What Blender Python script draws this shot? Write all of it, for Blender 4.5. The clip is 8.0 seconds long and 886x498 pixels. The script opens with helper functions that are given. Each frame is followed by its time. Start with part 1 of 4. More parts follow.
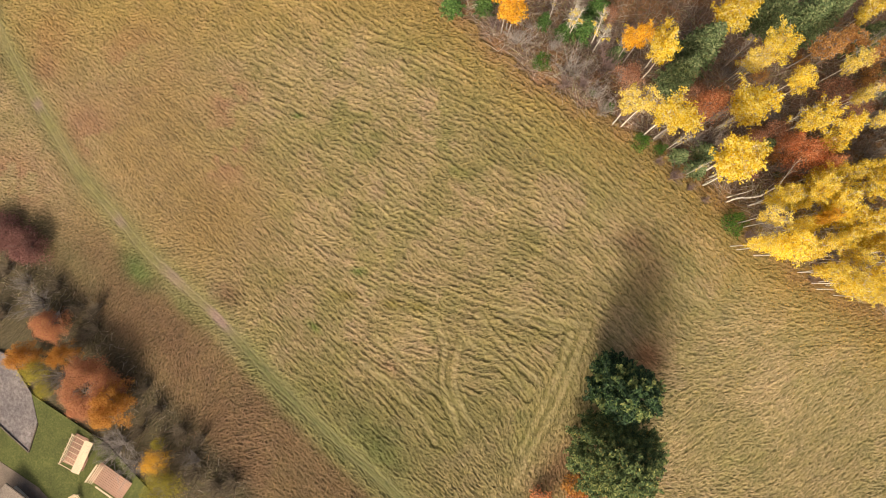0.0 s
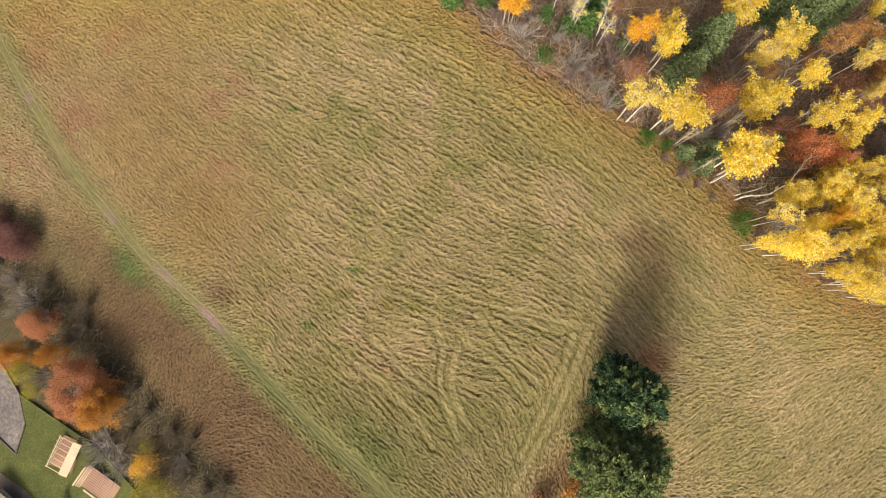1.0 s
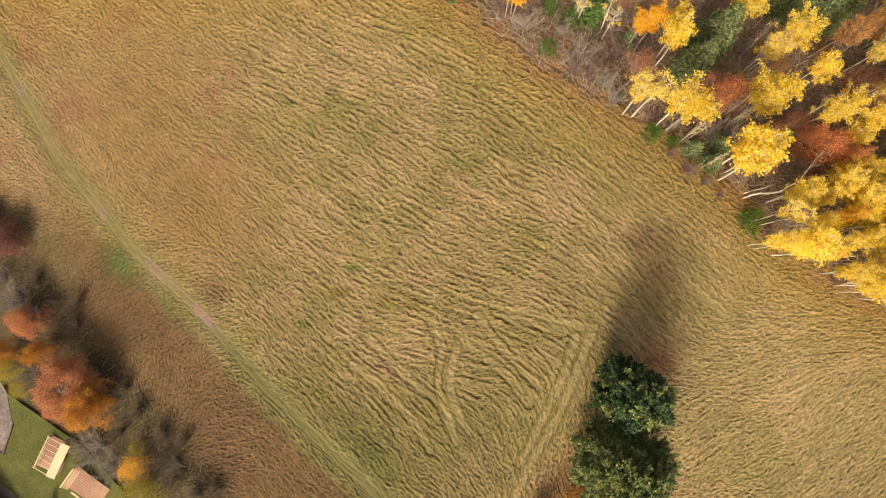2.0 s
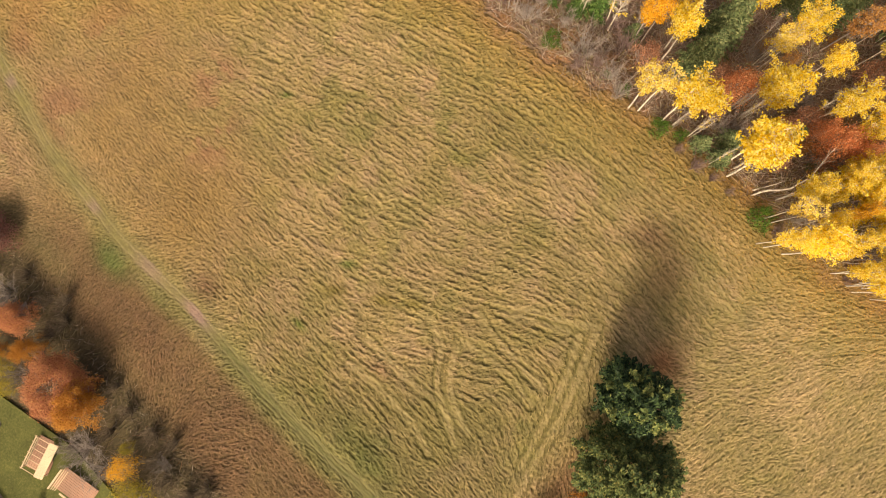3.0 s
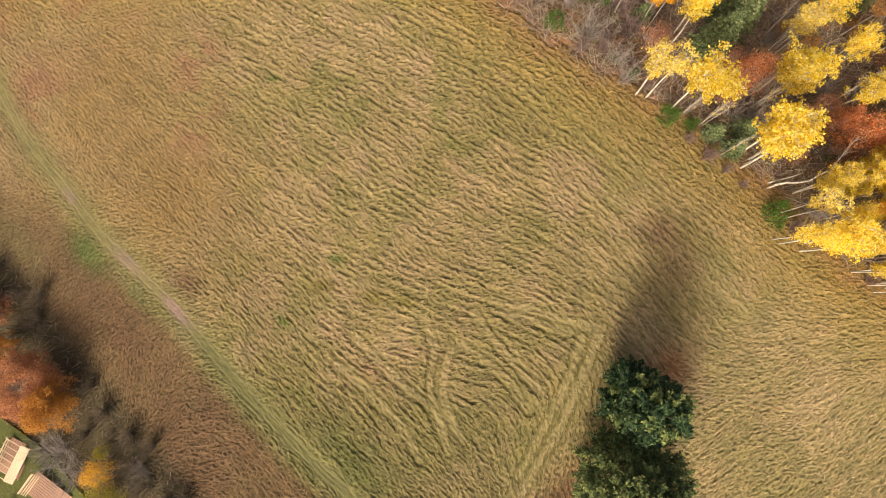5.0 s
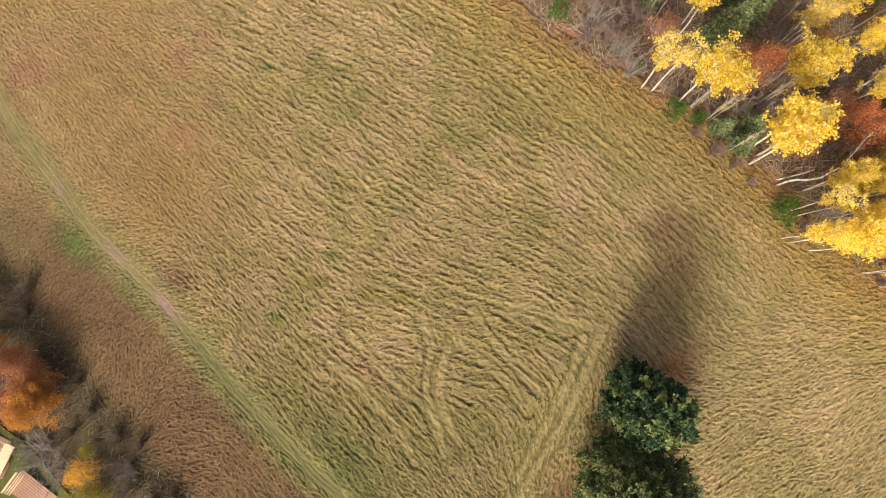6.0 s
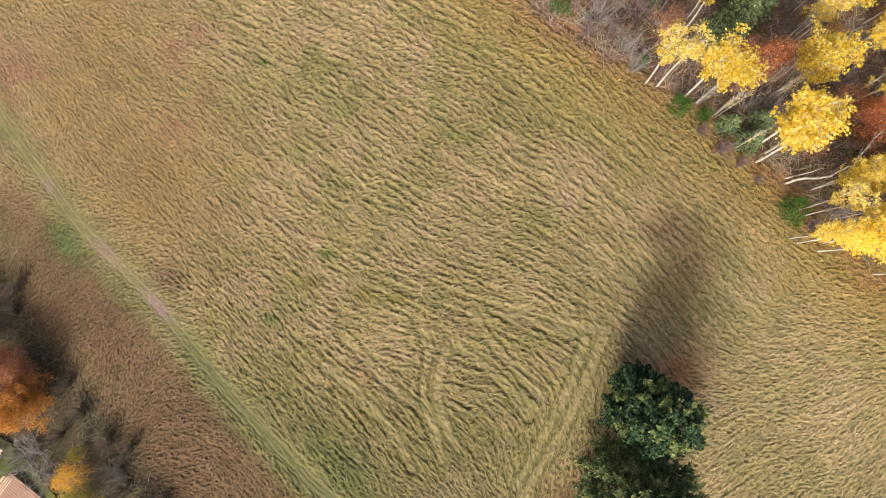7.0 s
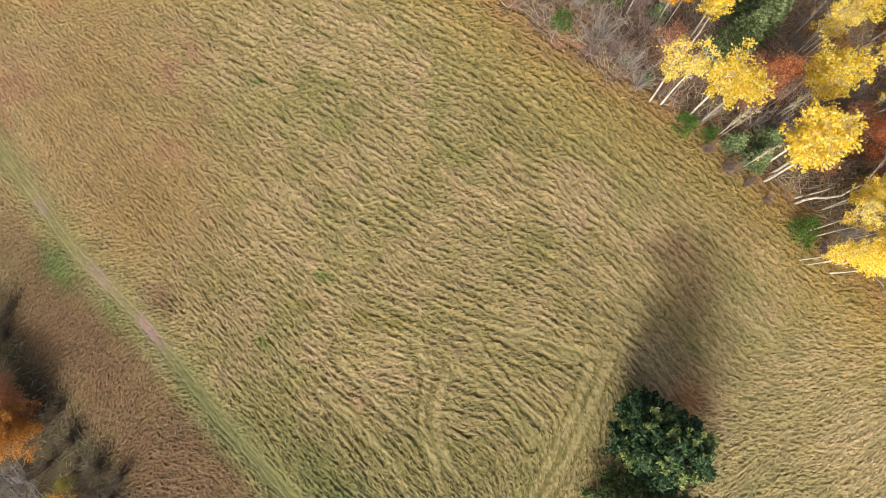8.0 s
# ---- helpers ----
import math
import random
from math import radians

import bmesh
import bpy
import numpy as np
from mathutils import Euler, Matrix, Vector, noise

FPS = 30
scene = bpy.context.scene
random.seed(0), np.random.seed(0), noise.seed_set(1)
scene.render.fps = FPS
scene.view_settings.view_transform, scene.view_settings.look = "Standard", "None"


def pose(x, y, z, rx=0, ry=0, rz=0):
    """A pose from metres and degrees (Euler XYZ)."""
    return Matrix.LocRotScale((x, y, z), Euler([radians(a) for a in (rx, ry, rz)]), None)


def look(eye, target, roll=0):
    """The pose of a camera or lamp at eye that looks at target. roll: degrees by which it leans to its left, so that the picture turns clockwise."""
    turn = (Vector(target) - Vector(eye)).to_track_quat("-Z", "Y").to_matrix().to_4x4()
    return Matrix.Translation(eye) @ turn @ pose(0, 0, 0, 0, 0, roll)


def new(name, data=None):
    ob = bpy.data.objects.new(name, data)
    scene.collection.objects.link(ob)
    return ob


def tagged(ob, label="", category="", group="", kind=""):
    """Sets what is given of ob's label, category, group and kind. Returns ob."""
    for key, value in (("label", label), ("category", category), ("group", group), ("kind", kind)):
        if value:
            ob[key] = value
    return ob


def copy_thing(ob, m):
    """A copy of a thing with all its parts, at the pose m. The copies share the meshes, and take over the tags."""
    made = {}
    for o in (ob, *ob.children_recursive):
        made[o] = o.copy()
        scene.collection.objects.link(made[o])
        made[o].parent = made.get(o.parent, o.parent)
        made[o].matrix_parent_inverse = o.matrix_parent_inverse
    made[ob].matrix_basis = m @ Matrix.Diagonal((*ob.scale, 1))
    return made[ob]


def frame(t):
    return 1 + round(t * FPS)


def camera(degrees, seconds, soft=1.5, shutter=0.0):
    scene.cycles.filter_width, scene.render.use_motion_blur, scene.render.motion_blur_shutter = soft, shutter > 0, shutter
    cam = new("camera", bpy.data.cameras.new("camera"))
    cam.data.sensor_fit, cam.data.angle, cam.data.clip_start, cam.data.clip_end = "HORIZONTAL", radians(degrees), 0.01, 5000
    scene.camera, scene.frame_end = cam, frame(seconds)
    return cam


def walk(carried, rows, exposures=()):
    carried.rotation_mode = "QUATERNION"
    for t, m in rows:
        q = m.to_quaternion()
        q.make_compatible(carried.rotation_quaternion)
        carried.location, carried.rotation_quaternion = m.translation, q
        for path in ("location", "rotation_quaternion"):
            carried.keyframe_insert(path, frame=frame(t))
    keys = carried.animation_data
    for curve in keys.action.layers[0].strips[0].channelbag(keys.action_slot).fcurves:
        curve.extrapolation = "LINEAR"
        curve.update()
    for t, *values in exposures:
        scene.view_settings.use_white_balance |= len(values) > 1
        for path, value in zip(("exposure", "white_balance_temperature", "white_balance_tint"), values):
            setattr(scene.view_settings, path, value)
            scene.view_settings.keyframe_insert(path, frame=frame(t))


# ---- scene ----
# ======== camera and its path ========
cam = camera(62.0, 8.0, 0.5)
ROWS = [
    (0.0, 0.000, 0.000, 65.000, 2.589, 1.142, 0.000),
    (0.5, 0.196, -0.241, 64.014, 2.787, 1.282, 0.172),
    (1.0, 0.375, -0.508, 63.013, 2.983, 1.407, 0.325),
    (1.5, 0.535, -0.745, 62.074, 3.174, 1.519, 0.488),
    (3.0, 0.794, -1.227, 59.330, 3.437, 1.744, 1.072),
    (3.5, 0.891, -1.306, 58.399, 3.459, 1.806, 1.123),
    (4.0, 1.039, -1.384, 57.467, 3.470, 1.867, 1.130),
    (4.5, 1.210, -1.407, 56.575, 3.467, 1.921, 1.248),
    (6.0, 1.528, -1.663, 53.907, 3.496, 2.008, 2.060),
    (6.5, 1.623, -1.721, 53.185, 3.557, 2.068, 2.206),
    (7.0, 1.746, -1.742, 52.467, 3.653, 2.154, 2.251),
    (7.5, 1.872, -1.759, 51.740, 3.759, 2.269, 2.276),
    (7.6, 1.92, -1.75, 51.58, 3.98, 2.33, 2.27),
    (7.7, 1.97, -1.74, 51.42, 4.25, 2.39, 2.26),
    (7.8, 2.03, -1.73, 51.26, 4.62, 2.46, 2.25),
    (7.9, 2.08, -1.72, 51.10, 5.07, 2.52, 2.23),
    (8.0, 2.131, -1.715, 50.931, 5.477, 2.588, 2.216),
]
EXPOSURES = [(0.0, 0.40, 7410, 6.2), (0.5, 0.40, 7160, 1.6), (1.0, 0.40, 6960, 2.2), (1.5, 0.40, 7610, 4.8), (3.0, 0.42, 8860, 10.8), (3.5, 0.42, 8160, 9.3),
             (4.5, 0.41, 7760, 7.8), (6.0, 0.44, 7260, 8.3), (6.5, 0.46, 6860, 5.8), (7.0, 0.47, 6460, 6.3), (7.5, 0.47, 6260, 4.8), (8.0, 0.47, 6510, 1.8)]
walk(cam, [(t, pose(x, y, z, rx, ry, rz)) for t, x, y, z, rx, ry, rz in ROWS], EXPOSURES)

# ======== sky and hazy sun ========
SUN_HEIGHT, SUN_FROM = radians(42.5), Vector((-0.34, -0.94, 0)).normalized()
world = bpy.data.worlds.new("sky")
scene.world = world
world.use_nodes = True
sky = world.node_tree.nodes.new("ShaderNodeTexSky")
sky.sky_type, sky.sun_disc = "NISHITA", False
sky.sun_elevation, sky.sun_rotation = SUN_HEIGHT, math.atan2(SUN_FROM.x, SUN_FROM.y)
sky.dust_density, sky.air_density, sky.ozone_density = 9.5, 0.8, 0.6
backlight = world.node_tree.nodes["Background"]
backlight.inputs["Strength"].default_value = 0.15
world.node_tree.links.new(sky.outputs[0], backlight.inputs["Color"])
sun = new("sun", bpy.data.lights.new("sun", "SUN"))
sun.data.energy, sun.data.angle, sun.data.color = 2.2, radians(13), (1.0, 0.96, 0.89)
sun_way = SUN_FROM * math.cos(SUN_HEIGHT) + Vector((0, 0, math.sin(SUN_HEIGHT)))
sun.matrix_world = look(sun_way * 200, (0, 0, 0))


# ======== materials ========
def nodes_of(name):
    m = bpy.data.materials.new(name)
    m.use_nodes = True
    n = m.node_tree
    b = n.nodes["Principled BSDF"]
    b.inputs["Roughness"].default_value = 0.9
    b.inputs["Specular IOR Level"].default_value = 0.2
    return m, n, b


def ramp_of(n, stops):
    r = n.nodes.new("ShaderNodeValToRGB")
    e = r.color_ramp.elements
    while len(e) < len(stops):
        e.new(0.5)
    for i, (at, c) in enumerate(stops):
        e[i].position, e[i].color = at, (*c, 1)
    return r


def noise_of(n, scale, detail=4.0, rough=0.6, stretch=(1, 1, 1)):
    co, mp = n.nodes.new("ShaderNodeTexCoord"), n.nodes.new("ShaderNodeMapping")
    mp.inputs["Scale"].default_value = stretch
    x = n.nodes.new("ShaderNodeTexNoise")
    x.inputs["Scale"].default_value, x.inputs["Detail"].default_value, x.inputs["Roughness"].default_value = scale, detail, rough
    n.links.new(co.outputs["Object"], mp.inputs["Vector"])
    n.links.new(mp.outputs["Vector"], x.inputs["Vector"])
    return x


def mix_of(n, a, b, fac, kind="MULTIPLY"):
    m = n.nodes.new("ShaderNodeMix")
    m.data_type, m.blend_type = "RGBA", kind
    m.inputs["Factor"].default_value = fac
    n.links.new(a, m.inputs["A"])
    n.links.new(b, m.inputs["B"])
    return m.outputs["Result"]


def bump_of(n, b, height, strength, distance):
    k = n.nodes.new("ShaderNodeBump")
    k.inputs["Strength"].default_value, k.inputs["Distance"].default_value = strength, distance
    n.links.new(height, k.inputs["Height"])
    n.links.new(k.outputs["Normal"], b.inputs["Normal"])


def tinted(name, fine=7.0, low=0.62, high=1.38, bump=0.05):
    """A surface coloured by its mesh's own colour layer, with grain at two scales."""
    m, n, b = nodes_of(name)
    a = n.nodes.new("ShaderNodeAttribute")
    a.attribute_name = "tint"
    x1, x2 = noise_of(n, fine, 5, 0.7), noise_of(n, fine * 0.16, 3, 0.5)
    g1 = ramp_of(n, [(0.3, (low,) * 3), (0.7, (high,) * 3)])
    g2 = ramp_of(n, [(0.3, (0.85, 0.87, 0.9)), (0.7, (1.12, 1.1, 1.05))])
    n.links.new(x1.outputs["Fac"], g1.inputs["Fac"])
    n.links.new(x2.outputs["Fac"], g2.inputs["Fac"])
    c = mix_of(n, mix_of(n, a.outputs["Color"], g1.outputs["Color"], 1.0), g2.outputs["Color"], 1.0)
    n.links.new(c, b.inputs["Base Color"])
    bump_of(n, b, x1.outputs["Fac"], 0.6, bump)
    return m


def speckled(name, stops, scale=6.0, bump=0.02, rough=0.9, stretch=(1, 1, 1)):
    m, n, b = nodes_of(name)
    b.inputs["Roughness"].default_value = rough
    x1, x2 = noise_of(n, scale, 6, 0.7, stretch), noise_of(n, scale * 0.12, 3, 0.5)
    r = ramp_of(n, stops)
    n.links.new(x1.outputs["Fac"], r.inputs["Fac"])
    g = ramp_of(n, [(0.3, (0.75, 0.76, 0.78)), (0.7, (1.2, 1.18, 1.15))])
    n.links.new(x2.outputs["Fac"], g.inputs["Fac"])
    n.links.new(mix_of(n, r.outputs["Color"], g.outputs["Color"], 1.0), b.inputs["Base Color"])
    bump_of(n, b, x1.outputs["Fac"], 0.7, bump)
    return m


def leafy(name, stops, thin=0.38):
    """Leaves: each one takes its own colour; some light passes through."""
    m, n, b = nodes_of(name)
    b.inputs["Roughness"].default_value = 0.6
    g, o = n.nodes.new("ShaderNodeNewGeometry"), n.nodes.new("ShaderNodeObjectInfo")
    r = ramp_of(n, stops)
    n.links.new(g.outputs["Random Per Island"], r.inputs["Fac"])
    v = ramp_of(n, [(0.0, (0.86, 0.84, 0.8)), (1.0, (1.1, 1.1, 1.05))])
    n.links.new(o.outputs["Random"], v.inputs["Fac"])
    c = mix_of(n, r.outputs["Color"], v.outputs["Color"], 1.0)
    n.links.new(c, b.inputs["Base Color"])
    t, s = n.nodes.new("ShaderNodeBsdfTranslucent"), n.nodes.new("ShaderNodeMixShader")
    n.links.new(c, t.inputs["Color"])
    s.inputs["Fac"].default_value = thin
    n.links.new(b.outputs[0], s.inputs[1])
    n.links.new(t.outputs[0], s.inputs[2])
    n.links.new(s.outputs[0], n.nodes["Material Output"].inputs["Surface"])
    return m


GROUND = tinted("field_ground", 5.0, 0.8, 1.2, 0.04)
GRASS = tinted("dry_grass", 3.0, 0.8, 1.2, 0.0)
PATH = tinted("worn_path", 9.0, 0.75, 1.25, 0.02)
YELLOW = leafy("yellow_leaves", [(0.0, (0.60, 0.36, 0.02)), (0.25, (0.80, 0.58, 0.05)), (0.6, (0.90, 0.74, 0.13)), (1.0, (0.96, 0.86, 0.34))], 0.58)
PALE_YELLOW = leafy("pale_yellow_leaves", [(0.0, (0.55, 0.38, 0.08)), (0.5, (0.82, 0.64, 0.12)), (1.0, (0.88, 0.74, 0.28))])
ORANGE = leafy("orange_leaves", [(0.0, (0.36, 0.14, 0.03)), (0.5, (0.48, 0.21, 0.047)), (1.0, (0.62, 0.34, 0.08))])
GOLD = leafy("golden_leaves", [(0.0, (0.60, 0.27, 0.03)), (0.5, (0.78, 0.42, 0.04)), (1.0, (0.85, 0.55, 0.08))])
RED = leafy("red_leaves", [(0.0, (0.48, 0.18, 0.09)), (0.5, (0.74, 0.30, 0.15)), (1.0, (0.82, 0.48, 0.28))], 0.58)
DULL_RED = leafy("dull_red_leaves", [(0.0, (0.27, 0.105, 0.065)), (0.5, (0.46, 0.185, 0.11)), (0.85, (0.55, 0.27, 0.14)), (1.0, (0.60, 0.36, 0.13))])
PLUM = leafy("plum_leaves", [(0.0, (0.11, 0.045, 0.045)), (0.5, (0.20, 0.09, 0.085)), (1.0, (0.29, 0.155, 0.135))])
MAROON = leafy("maroon_leaves", [(0.0, (0.26, 0.12, 0.085)), (0.5, (0.43, 0.21, 0.145)), (1.0, (0.55, 0.33, 0.22))])
RUST = leafy("rust_leaves", [(0.0, (0.29, 0.14, 0.055)), (0.5, (0.48, 0.24, 0.085)), (1.0, (0.62, 0.36, 0.13))])
OLIVE = leafy("olive_leaves", [(0.0, (0.16, 0.15, 0.03)), (0.5, (0.30, 0.26, 0.04)), (1.0, (0.50, 0.40, 0.07))])
GREEN = leafy("green_leaves", [(0.0, (0.03, 0.08, 0.015)), (0.5, (0.07, 0.17, 0.025)), (1.0, (0.16, 0.26, 0.05))])
DARK_GREEN = leafy("dark_green_leaves", [(0.0, (0.011, 0.028, 0.014)), (0.6, (0.03, 0.062, 0.028)), (0.95, (0.08, 0.135, 0.05)), (1.0, (0.19, 0.22, 0.075))], 0.15)
OAK_GREEN = leafy("oak_leaves", [(0.0, (0.036, 0.062, 0.026)), (0.5, (0.085, 0.128, 0.05)), (0.9, (0.15, 0.19, 0.07)), (1.0, (0.34, 0.26, 0.08))], 0.2)
SHOOTS = leafy("pale_shoots", [(0.0, (0.07, 0.11, 0.045)), (0.6, (0.15, 0.20, 0.07)), (1.0, (0.30, 0.31, 0.11))], 0.2)
NEEDLES = leafy("blue_green_needles", [(0.0, (0.06, 0.095, 0.045)), (0.5, (0.13, 0.18, 0.08)), (1.0, (0.23, 0.26, 0.13))], 0.1)
FIR = leafy("fir_green_needles", [(0.0, (0.03, 0.075, 0.02)), (0.5, (0.07, 0.15, 0.035)), (1.0, (0.14, 0.23, 0.07))], 0.1)
PALE_BARK = speckled("pale_bark", [(0.35, (0.20, 0.17, 0.14)), (0.5, (0.58, 0.54, 0.47)), (0.7, (0.72, 0.68, 0.60))], 5, 0.01)
GREY_BARK = speckled("grey_bark", [(0.3, (0.22, 0.185, 0.17)), (0.7, (0.42, 0.37, 0.34))], 8, 0.01)
DARK_BARK = speckled("dark_bark", [(0.3, (0.05, 0.04, 0.03)), (0.7, (0.15, 0.11, 0.08))], 8, 0.02)
TWIGS = speckled("grey_twigs", [(0.3, (0.25, 0.21, 0.195)), (0.7, (0.45, 0.40, 0.375))], 2, 0.0)
DARK_TWIGS = speckled("dark_twigs", [(0.3, (0.115, 0.09, 0.065)), (0.7, (0.25, 0.20, 0.145))], 2, 0.0)
HEDGE_TWIGS = speckled("hedge_twigs", [(0.3, (0.16, 0.14, 0.13)), (0.7, (0.34, 0.305, 0.29))], 2, 0.0)
BROWN_TWIGS = speckled("brown_twigs", [(0.3, (0.16, 0.105, 0.10)), (0.7, (0.30, 0.22, 0.21))], 2, 0.0)
FALLEN = leafy("fallen_leaf_colours", [(0.0, (0.22, 0.11, 0.04)), (0.5, (0.38, 0.21, 0.05)), (0.85, (0.5, 0.33, 0.07)), (1.0, (0.34, 0.12, 0.05))], 0.0)
GRAVEL = speckled("grey_gravel", [(0.3, (0.085, 0.07, 0.068)), (0.5, (0.15, 0.13, 0.132)), (0.75, (0.235, 0.21, 0.212))], 3, 0.02)
ASPHALT = speckled("old_asphalt", [(0.3, (0.12, 0.095, 0.075)), (0.7, (0.21, 0.165, 0.135))], 9, 0.01)
FRESH_WOOD = speckled("pale_planed_wood", [(0.3, (0.50, 0.37, 0.25)), (0.7, (0.68, 0.54, 0.40))], 2.5, 0.004, 0.6, (1, 9, 9))
RED_WOOD = speckled("reddish_boards", [(0.3, (0.27, 0.155, 0.11)), (0.7, (0.42, 0.26, 0.20))], 2.5, 0.004, 0.7, (1, 9, 9))
EDGE_WOOD = speckled("dark_timber", [(0.3, (0.06, 0.05, 0.045)), (0.7, (0.16, 0.13, 0.11))], 6, 0.006)


# ======== mesh helpers ========
def part(name, data, material, parent=None, label=""):
    """Links a mesh (or a bmesh, which it uses up) as one object under a thing."""
    if isinstance(data, bmesh.types.BMesh):
        me = bpy.data.meshes.new(name)
        data.to_mesh(me)
        data.free()
        data = me
    if not data.materials:
        data.materials.append(material)
    ob = new(name, data)
    ob.parent = parent
    return tagged(ob, label)


def polys(name, verts, corners, tint=None, smooth=False):
    """A mesh from arrays: places (n, 3) and the corners of its faces (m, 3 or 4)."""
    verts, corners = np.asarray(verts, np.float32), np.asarray(corners, np.int32)
    me = bpy.data.meshes.new(name)
    m, k = corners.shape
    me.vertices.add(len(verts))
    me.vertices.foreach_set("co", verts.ravel())
    me.loops.add(m * k)
    me.loops.foreach_set("vertex_index", corners.ravel())
    me.polygons.add(m)
    me.polygons.foreach_set("loop_start", np.arange(0, m * k, k, dtype=np.int32))
    if smooth:
        me.polygons.foreach_set("use_smooth", np.ones(m, bool))
    if tint is not None:
        a = me.color_attributes.new("tint", "FLOAT_COLOR", "POINT")
        a.data.foreach_set("color", np.column_stack([tint, np.ones(len(tint))]).astype(np.float32).ravel())
    me.update(calc_edges=True)
    return me


class Wood:
    """Gathers tapered round stems into one mesh."""

    def __init__(self):
        self.verts, self.faces = [], []

    def stem(self, line, radii, sides=6):
        start = len(self.verts)
        up = Vector((0.31, 0.17, 0.93))
        for i, (p, r) in enumerate(zip(line, radii)):
            a, b = line[max(i - 1, 0)], line[min(i + 1, len(line) - 1)]
            d = (b - a).normalized()
            s = d.cross(up if abs(d.dot(up)) < 0.95 else Vector((1, 0, 0))).normalized()
            q = d.cross(s)
            for k in range(sides):
                w = 2 * math.pi * k / sides
                self.verts.append(p + (s * math.cos(w) + q * math.sin(w)) * r)
        for i in range(len(line) - 1):
            for k in range(sides):
                a, b = start + i * sides + k, start + i * sides + (k + 1) % sides
                self.faces.append((a, b, b + sides, a + sides))

    def mesh(self, name):
        return polys(name, [tuple(v) for v in self.verts], self.faces, None, True)


def bent(rnd, start, way, length, steps, wobble, lift=0.0):
    """A wandering line from start along way."""
    line, p, d = [start.copy()], start.copy(), way.normalized()
    for _ in range(steps):
        d = (d + Vector((rnd.gauss(0, wobble), rnd.gauss(0, wobble), rnd.gauss(0, wobble) + lift))).normalized()
        p = p + d * (length / steps)
        line.append(p.copy())
    return line


def leaves(name, centres, spread, per, size, seed, flat=0.5, long=1.0):
    """Leaf blades (folded quads) gathered round the given centres."""
    g = np.random.default_rng(seed)
    c = np.repeat(np.asarray(centres, float), per, 0)
    c = c + g.normal(0, 1, c.shape) * np.asarray(spread)
    n = len(c)
    d = g.normal(0, 1, (n, 3)) * (1, 1, flat)
    d /= np.linalg.norm(d, axis=1)[:, None]
    e = np.cross(d, g.normal(0, 1, (n, 3)) * (flat, flat, 1) + (0, 0, 0.6))
    e /= np.linalg.norm(e, axis=1)[:, None]
    s = size * g.uniform(0.65, 1.3, (n, 1))
    nn = np.cross(d, e) * s * 0.18
    v = np.stack([c - d * s * long, c + e * s * 0.62 + nn, c + d * s * long, c - e * s * 0.62 + nn], 1).reshape(-1, 3)
    return polys(name, v, np.arange(4 * n).reshape(n, 4))


# ======== lie of the land ========
EDGE_AT, EDGE_WAY, EDGE_OUT = (-1.51, 25.49), (0.806, -0.592), (0.592, 0.806)


def past_edge(x, y):
    """Metres beyond the rim of the wood."""
    along = (x - EDGE_AT[0]) * EDGE_WAY[0] + (y - EDGE_AT[1]) * EDGE_WAY[1]
    return (x - EDGE_AT[0]) * EDGE_OUT[0] + (y - EDGE_AT[1]) * EDGE_OUT[1] - 0.9 * np.sin(along * 0.21 + 2.6) + 0.3 * np.sin(along * 1.3) + 0.2 * np.sin(along * 2.9)


def ease(a):
    a = np.clip(a, 0, 1)
    return a * a * (3 - 2 * a)


def land(x, y):
    """The height of the land: it falls gently to the hedge and dips at the wood."""
    fall = np.logaddexp(0, -(x + 4) / 5) - np.logaddexp(0, -(x + 54) / 5)
    rim = (x - EDGE_AT[0]) * EDGE_OUT[0] + (y - EDGE_AT[1]) * EDGE_OUT[1]
    return -1.0 * fall - 2.6 * ease((rim + 4) / 12)


def ground_z(x, y):
    return float(land(np.float64(x), np.float64(y)))


def lattice(x, y, size, seed):
    """Smooth random values between 0 and 1."""
    g = np.random.default_rng(seed).random((257, 257))
    u, v = x / size + 71.3, y / size + 37.7
    i, j = np.floor(u).astype(int), np.floor(v).astype(int)
    a, b = ease(u - i), ease(v - j)
    i, j = i % 256, j % 256
    return (g[j, i] * (1 - a) + g[j, i + 1] * a) * (1 - b) + (g[j + 1, i] * (1 - a) + g[j + 1, i + 1] * a) * b


def cloud(x, y, size, seed, octaves=4):
    t, w, s = 0, 0, 1.0
    for k in range(octaves):
        t, w = t + s * lattice(x + 13.7 * k, y - 9.1 * k, size / 2**k, seed + k), w + s
        s *= 0.55
    return t / w


# lie of the mown grass: where, and which way its swaths run
LIE = [(0, 14, -28), (-11, 17, -26), (-16, 20, -30), (7, 11, -36), (12, 9, -45), (16, 5, -42), (6, 2, -26), (5, -2, -14), (-13, -3, -44),
       (-16, 0, -38), (-5, -11, -50), (-10, -14, -42), (2.2, -8.3, -4), (-3.2, -6, -14), (8, -6, -12), (5, -12, -65), (9.8, -8.5, -110), (7.6, -13, -115), (-2.6, -10.8, -48), (26, -7, 30), (31, -12, 50), (20, -12, 45),
       (-21, 10, -38), (-33, 10, -55), (-35, -2, 62), (-26, -9, 70), (28, 0, -30), (19, 0, -60)]


def swath(x, y):
    top, low = 0, 0
    for a, b, w in LIE:
        k = 1 / ((x - a) ** 2 + (y - b) ** 2 + 6) ** 1.6
        top, low = top + k * w, low + k
    return np.radians(top / low) + (cloud(x, y, 4.0, 11, 2) - 0.5) * 0.28


